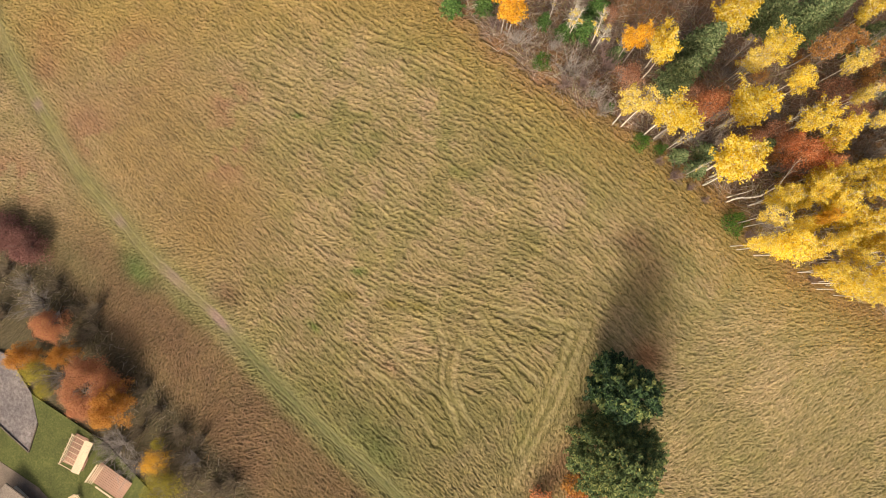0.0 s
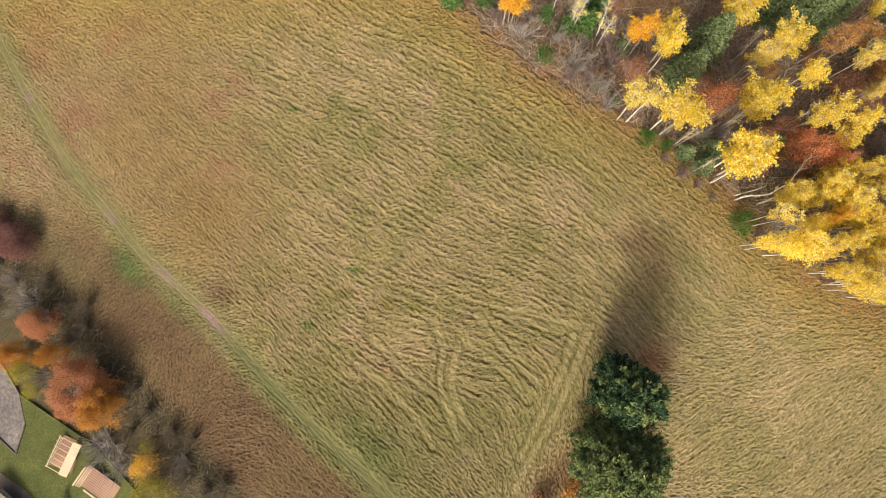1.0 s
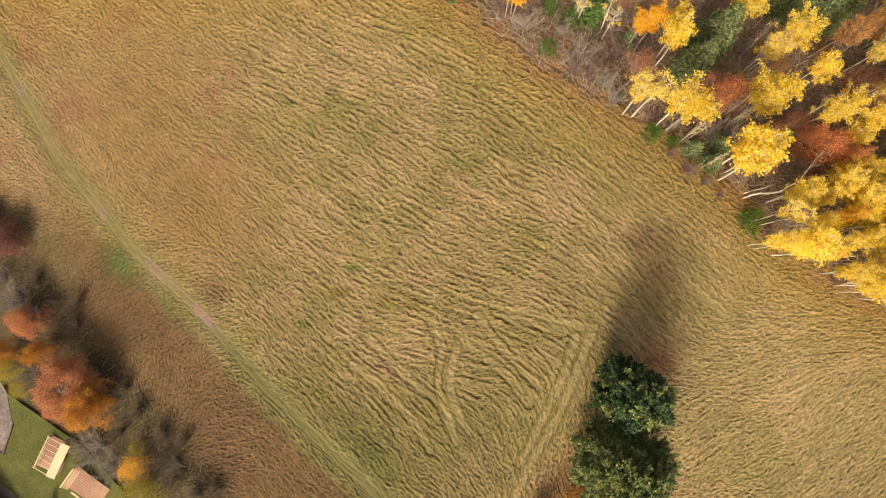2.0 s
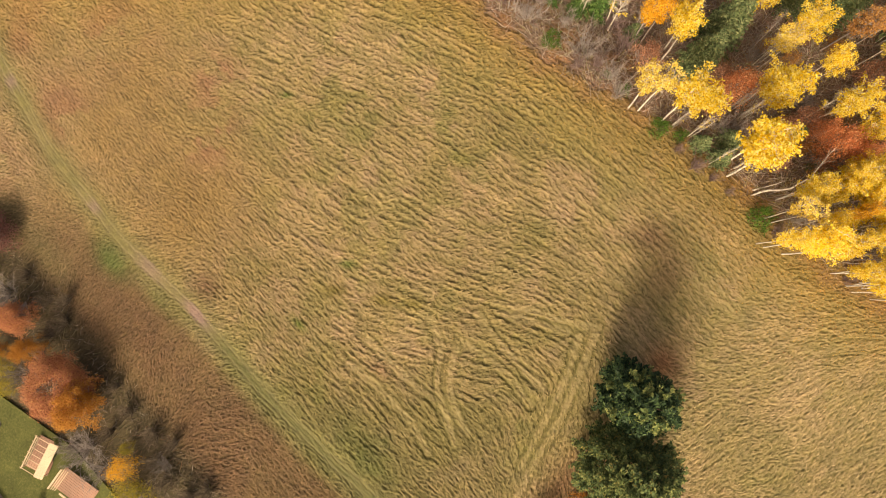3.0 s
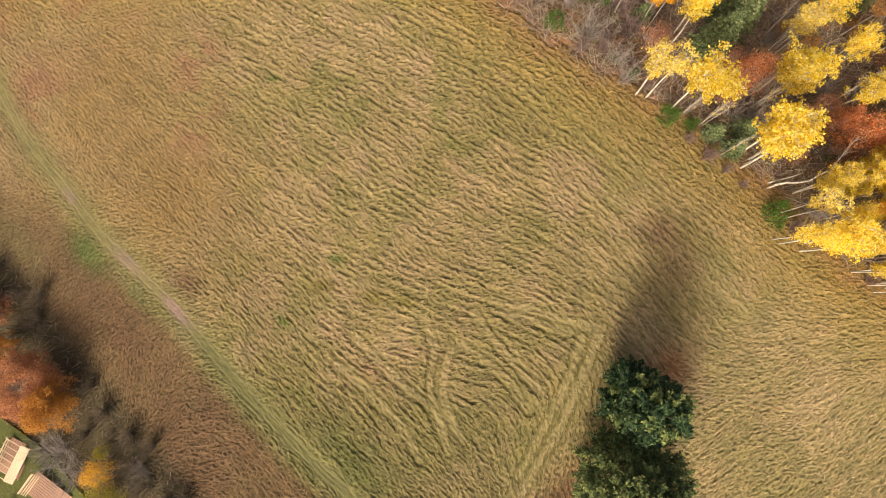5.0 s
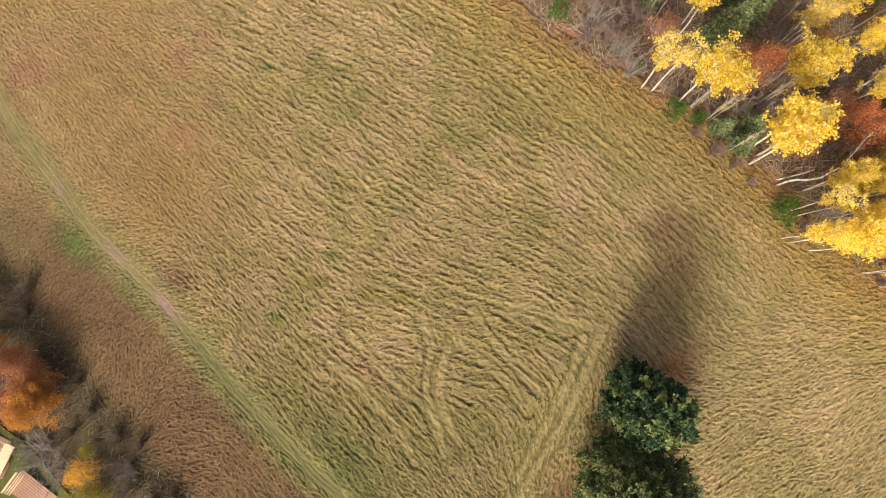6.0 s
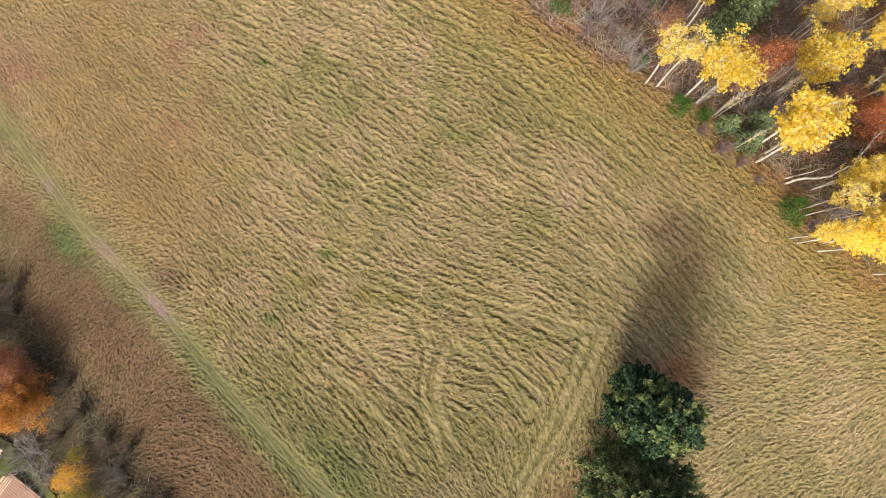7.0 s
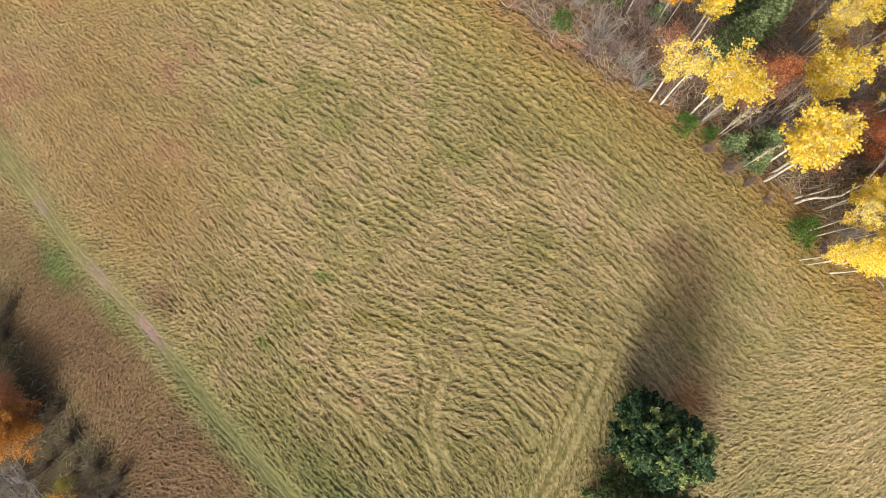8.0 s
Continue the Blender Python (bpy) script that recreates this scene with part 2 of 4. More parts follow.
def near_line(x, y, line):
    """Distance to a drawn-out line of places."""
    best = np.full(np.shape(x), 1e9)
    for (a, b), (c, d) in zip(line, line[1:]):
        t = np.clip(((x - a) * (c - a) + (y - b) * (d - b)) / ((c - a) ** 2 + (d - b) ** 2), 0, 1)
        best = np.minimum(best, np.hypot(x - a - t * (c - a), y - b - t * (d - b)))
    return best


PATH_LINE = [(-62, 60), (-50.5, 37), (-48.4, 30.3), (-46.4, 25.0), (-43.0, 19.2), (-40.2, 15.0), (-37.3, 10.8), (-33.6, 6.9), (-30.0, 3.0), (-26.3, -0.1),
             (-22.8, -3.0), (-19.2, -6.5), (-15.7, -10.0), (-11.9, -13.3), (-3.5, -20.3), (6, -29), (22, -45)]
SIDE_TRACK = [(-33, 5.2), (-34.6, 2.0), (-36.5, -2.0)]
WHEELS = [[(-7.1, -5.1), (-4.1, -7.9), (-1.6, -9.7), (-0.6, -11.2), (0.2, -13.2)],
          [(-2.0, -3.4), (-1.1, -5.4), (-1.3, -7.4), (-1.3, -9.1), (-0.4, -11.0)],
          [(0.2, -5.4), (-0.3, -7.8), (0.0, -10.2), (1.2, -12.4)],
          [(0.4, -4.9), (2.6, -6.3), (4.4, -7.7), (6.1, -9.9)],
          [(1.8, -2.8), (2.7, -4.0), (4.3, -5.9), (5.8, -7.5), (7.1, -8.6)],
          [(3.1, -1.9), (7.2, -2.8), (8.8, -3.4), (11.1, -3.6)],
          [(3.4, -2.6), (6.4, -3.4), (9.0, -4.1)],
          [(11.4, -3.6), (10.2, -6.8), (9.4, -8.9), (8.2, -11.5), (6.8, -13.8), (4.9, -17.6)],
          [(9.9, -4.5), (8.9, -7.6), (7.3, -11.0), (5.4, -14.8)],
          [(20.1, -0.8), (23.4, -3.3), (25.6, -4.7), (28.3, -5.3), (31.7, -4.7), (34.4, -5.0)],
          [(-8.6, -7.1), (-5.5, -9.5), (-3.3, -11.7), (-2.0, -13.9)]]


def rounded(points, step=0.5):
    """A smooth line through the given places."""
    p, out = [Vector((a, b)) for a, b in points], []
    for i in range(len(p) - 1):
        p0, p1, p2, p3 = p[max(i - 1, 0)], p[i], p[i + 1], p[min(i + 2, len(p) - 1)]
        n = max(2, int((p2 - p1).length / step))
        for k in range(n):
            t = k / n
            q = 0.5 * (2 * p1 + (p2 - p0) * t + (2 * p0 - 5 * p1 + 4 * p2 - p3) * t * t + (3 * p1 - p0 - 3 * p2 + p3) * t**3)
            out.append((q.x, q.y))
    return out + [tuple(p[-1])]


def blob(x, y, a, b, r, squash=1.0, turn=0.0):
    c, s = math.cos(turn), math.sin(turn)
    u, v = (x - a) * c + (y - b) * s, -(x - a) * s + (y - b) * c
    return np.exp(-((u / r) ** 2 + (v / (r * squash)) ** 2))


def toward(base, colour, k):
    return base + (np.asarray(colour) - base) * np.clip(k, 0, 1)[..., None]


# stands of reddish weeds: place and size
RED_WEEDS = [(-40.6, 25.0, 1.5), (-41.4, 21.6, 1.0), (-31.5, 22.6, 2.2), (-36.8, 14.5, 2.2), (-21.3, 17.1, 1.5), (-21.8, 12.2, 1.8), (-45.1, 9.7, 2.5)]


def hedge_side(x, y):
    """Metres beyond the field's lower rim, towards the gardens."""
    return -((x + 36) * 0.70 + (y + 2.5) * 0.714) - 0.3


def below_path(x, y, d):
    """1 in the weedy strip between the path and the hedge. d: distance to the path."""
    side = -(x + 27.4) * 0.69 - (y - 0.5) * 0.72
    return ease((d - 0.6) / 1.6) * ease((side + 0.4) / 1.2) * ease((11 - y) / 9)


def shaded_plant_tint(x, y, ridge):
    """The colour of what grows at a place, with some shade put into it. ridge: 0 between tufts, 1 on straw heads."""
    n1, n2, n3 = cloud(x, y, 6.0, 101), cloud(x, y, 2.2, 131), cloud(x, y, 14.0, 151)
    c = np.empty(np.shape(x) + (3,))
    c[:] = (0.262, 0.2, 0.092)
    c = toward(c, (0.345, 0.25, 0.135), ease((n2 - 0.45) * 4) * 0.6)
    c = toward(c, (0.32, 0.215, 0.135), ease((cloud(x, y, 1.6, 181, 3) - 0.52) * 6) * 0.35)
    c = toward(c, (0.205, 0.185, 0.065), ease((cloud(x, y, 2.6, 191, 3) - 0.5) * 6) * 0.4)
    c = toward(c, (0.30, 0.212, 0.118), blob(x, y, -36, 14, 15) * 0.6)
    c = toward(c, (0.36, 0.278, 0.14), blob(x, y, 28, -10, 15) * 0.5)
    # greener regrowth in the middle and along the right side
    green = blob(x, y, 5, 8, 13, 0.6, -0.5) + 0.9 * blob(x, y, 1.5, -8, 6) + 0.6 * blob(x, y, 29, -12, 9) + 1.0 * blob(x, y, -7, -14, 10, 0.5, -0.8) + 0.6 * blob(x, y, 6, -15, 6) + 0.5 * blob(x, y, -10, 18, 7)
    c = toward(c, (0.18, 0.155, 0.055), np.minimum(green, 1.1) * ease((n1 - 0.28) * 3) * 0.7)
    c = toward(c, (0.15, 0.155, 0.045), (0.2 + green) * ease((cloud(x, y, 3.5, 171) - 0.58) * 7) * 0.5)
    # rusty and ochre sweeps up the slope
    rust = blob(x, y, -30, 15, 11, 0.55, 1.2) + blob(x, y, -23, 6, 7) + 0.6 * blob(x, y, -40, 22, 5)
    c = toward(c, (0.25, 0.162, 0.068), np.minimum(rust, 1) * (0.6 + 0.5 * n1) * 0.95)
    for a, b, q in RED_WEEDS:
        c = toward(c, (0.255, 0.138, 0.08), np.minimum(1.4 * blob(x, y, a, b, q * 1.4), 1) * ease((n2 - 0.36) * 5) * 0.75)
    c = toward(c, (0.17, 0.098, 0.058), (blob(x, y, -21.5, -1.2, 1.3) + blob(x, y, -15.6, -14.0, 1.6) + blob(x, y, -27.6, -5.8, 1.4, 0.6) + blob(x, y, -17.6, -11.2, 1.2)) * 0.8)
    c = toward(c, (0.265, 0.192, 0.062), ease((past_edge(x, y) + 8) / 7) * (0.5 + 0.5 * n2))
    c = toward(c, (0.30, 0.20, 0.06), ease((y - 19) / 8) * 0.6)
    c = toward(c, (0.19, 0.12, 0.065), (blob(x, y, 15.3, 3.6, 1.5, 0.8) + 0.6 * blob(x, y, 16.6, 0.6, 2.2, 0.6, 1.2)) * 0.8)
    c = toward(c, (0.16, 0.10, 0.055), blob(x, y, -29.0, 0.3, 0.9, 0.5, -0.8) * 0.9)
    c = toward(c, (0.24, 0.145, 0.085), blob(x, y, -6.0, -7.5, 1.0, 0.6, -0.7) * 0.65)
    c = toward(c, (0.17, 0.14, 0.035), (blob(x, y, -5.9, -1.9, 1.2, 0.5) + blob(x, y, -10, -1.2, 1.1, 0.5) + blob(x, y, -3.4, -2.2, 1.0, 0.6)) * 0.8)
    c = toward(c, (0.10, 0.14, 0.03), (blob(x, y, -14.7, 15.3, 0.6, 0.5) + blob(x, y, -9.0, 1.0, 0.7, 0.5) + blob(x, y, -13, -4.0, 0.8, 0.4, -0.7)) * 0.85)
    # weedy brown band between path and hedge
    d = near_line(x, y, PATH_LINE)
    low = below_path(x, y, d)
    c = toward(c, (0.145, 0.09, 0.046), low * (0.72 + 0.4 * n3))
    c = toward(c, (0.125, 0.072, 0.042), low * ease((n1 - 0.45) * 5) * 0.55)
    c = toward(c, (0.15, 0.118, 0.056), (blob(x, y, -37.5, 1.6, 4.5, 0.45, -0.72) + 0.7 * blob(x, y, -42.3, 6.0, 3.5, 0.4, -0.72)) * 0.8)
    # green verges
    c = toward(c, (0.09, 0.115, 0.036), (1.4 * blob(x, y, -30.6, 1.4, 2.4, 0.55, -0.8) + 0.8 * blob(x, y, -25.8, -2.2, 2.2, 0.35, -0.8) + 0.8 * blob(x, y, -17, -9.2, 5.0, 0.2, -0.8) + 0.8 * blob(x, y, -7, -14.2, 5, 0.4, -0.7)) * (0.5 + 0.5 * n2))
    c = toward(c, (0.155, 0.145, 0.06), np.exp(-((d / 1.5) ** 2)) * 0.75)
    c = toward(c, (0.27, 0.20, 0.10), np.exp(-((near_line(x, y, SIDE_TRACK) / 0.35) ** 2)) * 0.15)
    c = toward(c, (0.15, 0.095, 0.05), (1.5 * blob(x, y, 8.4, -16.4, 4.2, 0.34, 0.95) + 0.7 * blob(x, y, 16.2, -8.5, 3.0, 0.4, 1.5)) * (0.4 + 0.5 * n2))
    c = toward(c, (0.15, 0.135, 0.05), blob(x, y, 1.5, -13.5, 5.5) * 0.55)
    # litter under the wood and the hedge; the hedge's tint also holds its shade
    wood = ease((past_edge(x, y) + 0.4) / 1.0)
    c = toward(c, (0.29, 0.168, 0.085), np.exp(-(((past_edge(x, y) + 0.5) / 0.9) ** 2)) * (0.25 + 0.6 * n2))
    c = toward(c, (0.265, 0.175, 0.13), wood)
    c = toward(c, (0.38, 0.20, 0.10), wood * ease((n2 - 0.48) * 6) * 0.8)
    c = toward(c, (0.50, 0.36, 0.10), (blob(x, y, 33, 3, 7) + 0.6 * blob(x, y, 25, 3, 3)) * wood * ease((n2 - 0.35) * 5) * 0.8)
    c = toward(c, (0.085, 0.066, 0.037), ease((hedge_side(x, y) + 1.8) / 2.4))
    c = toward(c, (0.26, 0.115, 0.055), blob(x, y, 16.4, -6.4, 1.4) * 0.7 + blob(x, y, 12, -17, 3) * 0.6)
    # dry heads stand out pale, gaps are darker: thatch, green shoots and painted-in shade
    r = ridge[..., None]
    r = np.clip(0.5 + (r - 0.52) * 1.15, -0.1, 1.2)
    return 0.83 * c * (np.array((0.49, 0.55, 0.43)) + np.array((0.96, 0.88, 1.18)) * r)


def spread_lines(lo, hi, step, far):
    mid = np.arange(lo, hi + step / 2, step)
    out = step * np.cumsum(1.32 ** np.arange(1, 40))
    out = out[out < far]
    return np.concatenate([lo - out[::-1], mid, hi + out])


STEP = 0.092
FIELD = (-49.0, 42.0, -24.0, 33.0)


def combed(values, along, step, count):
    """Values smeared along the lie of the grass."""
    ny, nx = values.shape
    jj, ii = np.mgrid[0:ny, 0:nx].astype(float)
    total = values.copy()
    for sign in (1, -1):
        u, v = ii.copy(), jj.copy()
        for _ in range(count):
            a = along[np.clip(np.rint(v), 0, ny - 1).astype(int), np.clip(np.rint(u), 0, nx - 1).astype(int)]
            u, v = u + sign * step * np.cos(a), v + sign * step * np.sin(a)
            total += values[np.clip(np.rint(v), 0, ny - 1).astype(int), np.clip(np.rint(u), 0, nx - 1).astype(int)]
    return total / (2 * count + 1)


def blurred(a, times):
    for _ in range(times):
        a = (a + np.roll(a, 1, 0) + np.roll(a, -1, 0)) / 3
        a = (a + np.roll(a, 1, 1) + np.roll(a, -1, 1)) / 3
    return a


def unit(a):
    return np.clip(0.5 + (a - a.mean()) / (a.std() * 3.6), 0, 1)


gx = np.arange(FIELD[0], FIELD[1] + STEP / 2, STEP)
gy = np.arange(FIELD[2], FIELD[3] + STEP / 2, STEP)
FX, FY = np.meshgrid(gx, gy)
rng = np.random.default_rng(5)
LIE_AT = swath(FX, FY)
waver = (cloud(FX, FY, 1.1, 311, 2) - 0.5) * 1.1
tufts = combed(rng.random(FX.shape), LIE_AT + 0.8 * waver, 1.0, 1)
fine = unit(tufts - blurred(tufts, 3))
rows = combed(blurred(rng.random(FX.shape), 1), LIE_AT + 0.12 * waver, 1.0, 6)
ridge = unit(rows - blurred(rows, 4))
bands = unit(combed(blurred(rng.random(FX.shape), 5), LIE_AT, 2.0, 16))
rowy = blob(FX, FY, 5, 11, 19, 0.62, -0.6) + 0.7 * blob(FX, FY, -14, 20, 9) + blob(FX, FY, -8, 10, 9) + blob(FX, FY, 4, -5, 9) + 0.8 * blob(FX, FY, -8, -6, 9)
rowy = np.clip(rowy, 0, 1)
worn = np.clip(blob(FX, FY, -30, 14, 9, 0.7, 1.2) + blob(FX, FY, -24, 6, 6) + 0.6 * ease((past_edge(FX, FY) + 3) / 3) * (FX > 14) + 0.5 * blob(FX, FY, -34, 12, 16), 0, 0.6)
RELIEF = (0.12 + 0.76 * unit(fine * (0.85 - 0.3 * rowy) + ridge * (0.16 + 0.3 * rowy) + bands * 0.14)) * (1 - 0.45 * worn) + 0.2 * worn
wheel, crease = np.zeros(FX.shape), np.zeros(FX.shape)
for line in WHEELS:
    off, firm = near_line(FX, FY, rounded(line, 1.0)) + (cloud(FX, FY, 1.2, 61, 2) - 0.5) * 0.35, 0.45 if line[0][0] > 20 else 1.0
    wheel = np.maximum(wheel, firm * np.exp(-((off / 0.25) ** 2)) * (0.55 + 0.6 * cloud(FX, FY, 1.6, 331, 2)))
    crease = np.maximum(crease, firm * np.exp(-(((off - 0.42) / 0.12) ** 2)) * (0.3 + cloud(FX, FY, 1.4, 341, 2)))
# creases beside the tracks also darken the tint, as shade put into the colour
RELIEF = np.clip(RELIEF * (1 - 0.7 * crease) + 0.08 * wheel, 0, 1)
path_at = near_line(FX, FY, PATH_LINE)
RAISED = 0.06 + 0.4 * RELIEF * (1 - 0.5 * wheel) + 0.03 * wheel
RAISED *= 1 - 0.4 * blob(FX, FY, 28, -9, 15) - 0.35 * blob(FX, FY, -36, 12, 15)
RAISED *= 1 - 0.74 * np.exp(-(path_at / 0.75) ** 2)
RAISED *= 1 - 0.3 * below_path(FX, FY, path_at)
RAISED *= 1 - 0.5 * np.exp(-(near_line(FX, FY, SIDE_TRACK) / 0.4) ** 2)
RAISED *= 1 - 0.85 * ease((hedge_side(FX, FY) - 1.5) / 2)
RAISED = np.where(past_edge(FX, FY) > 0, RAISED * 0.6, RAISED)


def at_field(grid, x, y):
    i = np.clip(np.rint((x - FIELD[0]) / STEP).astype(int), 0, grid.shape[1] - 1)
    j = np.clip(np.rint((y - FIELD[2]) / STEP).astype(int), 0, grid.shape[0] - 1)
    return grid[j, i]


def blended(grid, x, y):
    """The field's values between its lattice points."""
    u, v = np.clip((x - FIELD[0]) / STEP, 0, grid.shape[1] - 1.001), np.clip((y - FIELD[2]) / STEP, 0, grid.shape[0] - 1.001)
    i, j = u.astype(int), v.astype(int)
    a, b = u - i, v - j
    return (grid[j, i] * (1 - a) + grid[j, i + 1] * a) * (1 - b) + (grid[j + 1, i] * (1 - a) + grid[j + 1, i + 1] * a) * b


# ======== the ground, one sheet ========
def build_ground():
    xs, ys = spread_lines(FIELD[0], gx[-1], STEP, 2600), spread_lines(FIELD[2], gy[-1], STEP, 2600)
    x, y = np.meshgrid(xs, ys)
    inside = (x >= FIELD[0]) & (x <= gx[-1]) & (y >= FIELD[2]) & (y <= gy[-1])
    raised = np.where(inside, at_field(RAISED, x, y), 0.1)
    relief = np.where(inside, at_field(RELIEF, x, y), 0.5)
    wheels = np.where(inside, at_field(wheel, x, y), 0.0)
    tint = shaded_plant_tint(x, y, relief)
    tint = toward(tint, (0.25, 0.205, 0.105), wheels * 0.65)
    ny, nx = x.shape
    k = np.arange(nx * ny).reshape(ny, nx)
    f = np.stack([k[:-1, :-1], k[:-1, 1:], k[1:, 1:], k[1:, :-1]], -1).reshape(-1, 4)
    me = polys("ground", np.stack([x, y, land(x, y) + raised], -1).reshape(-1, 3), f, tint.reshape(-1, 3), True)
    tagged(part("ground", me, GROUND), "sloping meadow of dry mown autumn grass", "ground", kind="structure")


build_ground()


# ======== the walked path ========
def build_path():
    line = np.array(rounded(PATH_LINE, 0.14))
    d = np.gradient(line[:, :2], axis=0)
    d /= np.linalg.norm(d, axis=1)[:, None]
    side = np.column_stack([-d[:, 1], d[:, 0]])
    across = np.linspace(-1, 1, 29)
    wide = 0.76 + 0.4 * (cloud(line[:, 0], line[:, 1], 2.0, 201, 3) - 0.5)
    p = line[:, None, :2] + side[:, None] * (across[None, :, None] * wide[:, None, None])
    x, y = p[..., 0], p[..., 1]
    a = np.abs(across[None] + 0.15 * (cloud(x, y, 3.0, 231, 2) - 0.5))
    z = land(x, y) + blended(RAISED, x, y) + 0.05 - 0.03 * np.exp(-((a - 0.4) / 0.14) ** 2) - 0.11 * np.abs(across[None]) ** 3
    c = shaded_plant_tint(x, y, blended(RELIEF, x, y) * 0.5 + 0.22)
    down = ease((-y - 0.5) / 5)
    trod = np.empty(x.shape + (3,))
    trod[:] = (0.165, 0.138, 0.066)
    trod = toward(trod, (0.135, 0.128, 0.05), ease((cloud(x, y, 2.5, 221, 3) - 0.45) * 5) * 0.7)
    trod = toward(trod, (0.082, 0.085, 0.035), down * 0.9)
    rut = np.exp(-(((a - 0.4) / 0.12) ** 2))
    trod = toward(trod, (0.215, 0.175, 0.105), rut * (0.2 + 0.5 * ease((cloud(x, y, 3.0, 241, 2) - 0.4) * 5)) * (1 - 0.55 * down))
    trod = toward(trod, (0.10, 0.085, 0.045), np.exp(-(((a - 0.66) / 0.09) ** 2)) * 0.35)
    bare_earth = blob(x, y, -22.3, -3.4, 1.7, 0.35, -0.78) * 1.3 + 0.8 * blob(x, y, -27.0, 0.6, 1.8, 0.5, -0.75) + 0.8 * blob(x, y, -32.7, 5.9, 0.9) + 0.9 * blob(x, y, -42.1, 17.8, 0.8)
    trod = toward(trod, (0.19, 0.13, 0.115), bare_earth * 0.9)
    c = c + (trod - c) * ease((1.0 - np.abs(np.broadcast_to(across[None], x.shape))) * 2.2)[..., None] * (0.62 + 0.33 * np.clip(bare_earth, 0, 1))[..., None]
    m, w = x.shape
    k = np.arange(m * w).reshape(m, w)
    f = np.stack([k[:-1, :-1], k[1:, :-1], k[1:, 1:], k[:-1, 1:]], -1).reshape(-1, 4)[:, ::-1]
    me = polys("path", np.stack([x, y, z], -1).reshape(-1, 3), f, c.reshape(-1, 3), True)
    tagged(part("path", me, PATH), "narrow worn path of trodden grass and bare earth", "path", kind="structure")


build_path()


# ======== dry grass lying over the field ========
def build_grass(count):
    g = np.random.default_rng(17)
    x, y = g.uniform(FIELD[0], FIELD[1], count * 2), g.uniform(FIELD[2], FIELD[3], count * 2)
    keep = (past_edge(x, y) < 0.3 * g.normal(0, 1, len(x))) & (near_line(x, y, PATH_LINE) > 0.6 + 0.3 * np.abs(g.normal(0, 1, len(x)))) & (hedge_side(x, y) < 1)
    keep &= g.random(len(x)) > 0.6 * np.maximum(at_field(wheel, x, y), at_field(crease, x, y))
    x, y = x[keep][:count], y[keep][:count]
    n = len(x)
    low = below_path(x, y, near_line(x, y, PATH_LINE))
    a = at_field(LIE_AT, x, y) + g.normal(0, 0.35, n) + g.normal(0, 1.0, n) * low + np.pi * (g.random(n) < 0.3)
    long, wide = g.uniform(0.16, 0.4, n), g.uniform(0.028, 0.055, n)
    d, e = np.column_stack([np.cos(a), np.sin(a)]), np.column_stack([-np.sin(a), np.cos(a)])
    base = np.column_stack([x, y])
    z = land(x, y) + at_field(RAISED, x, y)
    rows = []
    for s, h, w in ((0.0, -0.02, 0.8), (0.5, 0.045, 1.0), (1.0, 0.015, 0.25)):
        mid = base + d * (long * s)[:, None]
        up = z + h * g.uniform(0.5, 1.5, n)
        for sign in (-1, 1):
            rows.append(np.column_stack([mid + sign * e * (wide * w)[:, None], up]))
    v = np.stack(rows, 1)
    k = np.arange(n)[:, None] * 6
    f = np.concatenate([k + np.array([[0, 1, 3, 2]]), k + np.array([[2, 3, 5, 4]])])
    # blades low in the relief take the shade-darkened tint as well
    tint = shaded_plant_tint(x, y, np.clip(at_field(RELIEF, x, y) * 0.9 + g.normal(0.09, 0.1, n), -0.3, 1.5))
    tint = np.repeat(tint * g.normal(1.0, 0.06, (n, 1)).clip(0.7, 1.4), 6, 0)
    me = polys("grass", v.reshape(-1, 3), f, tint)
    tagged(part("grass", me, GRASS), "dry straw-coloured grass lying in mown swaths", "grass", kind="stuff")


build_grass(120000)


# ======== fallen leaves ========
def build_fallen(count):
    g = np.random.default_rng(23)
    x, y = g.uniform(-6, 44, count * 6), g.uniform(-12, 33, count * 6)
    p = past_edge(x, y)
    keep = g.random(len(x)) < np.where(p > 0, 0.35 * np.exp(-p / 6), np.exp(p / 2.6)) * (0.35 + 0.65 * ease((x - 5) / 20))
    x, y = x[keep][:count], y[keep][:count]
    n = len(x)
    z = land(x, y) + at_field(RAISED, x, y) + g.uniform(0.02, 0.1, n)
    me = leaves("fallen_leaves", np.column_stack([x, y, z]), 0.0, 1, 0.048, 29, 0.2)
    tagged(part("fallen_leaves", me, FALLEN), "yellow and rust leaves fallen along the rim of the wood", "leaves", kind="stuff")


build_fallen(30000)


# ======== trees and shrubs ========
def thing(name, label, category, group=""):
    return tagged(new(name), label, category, group)


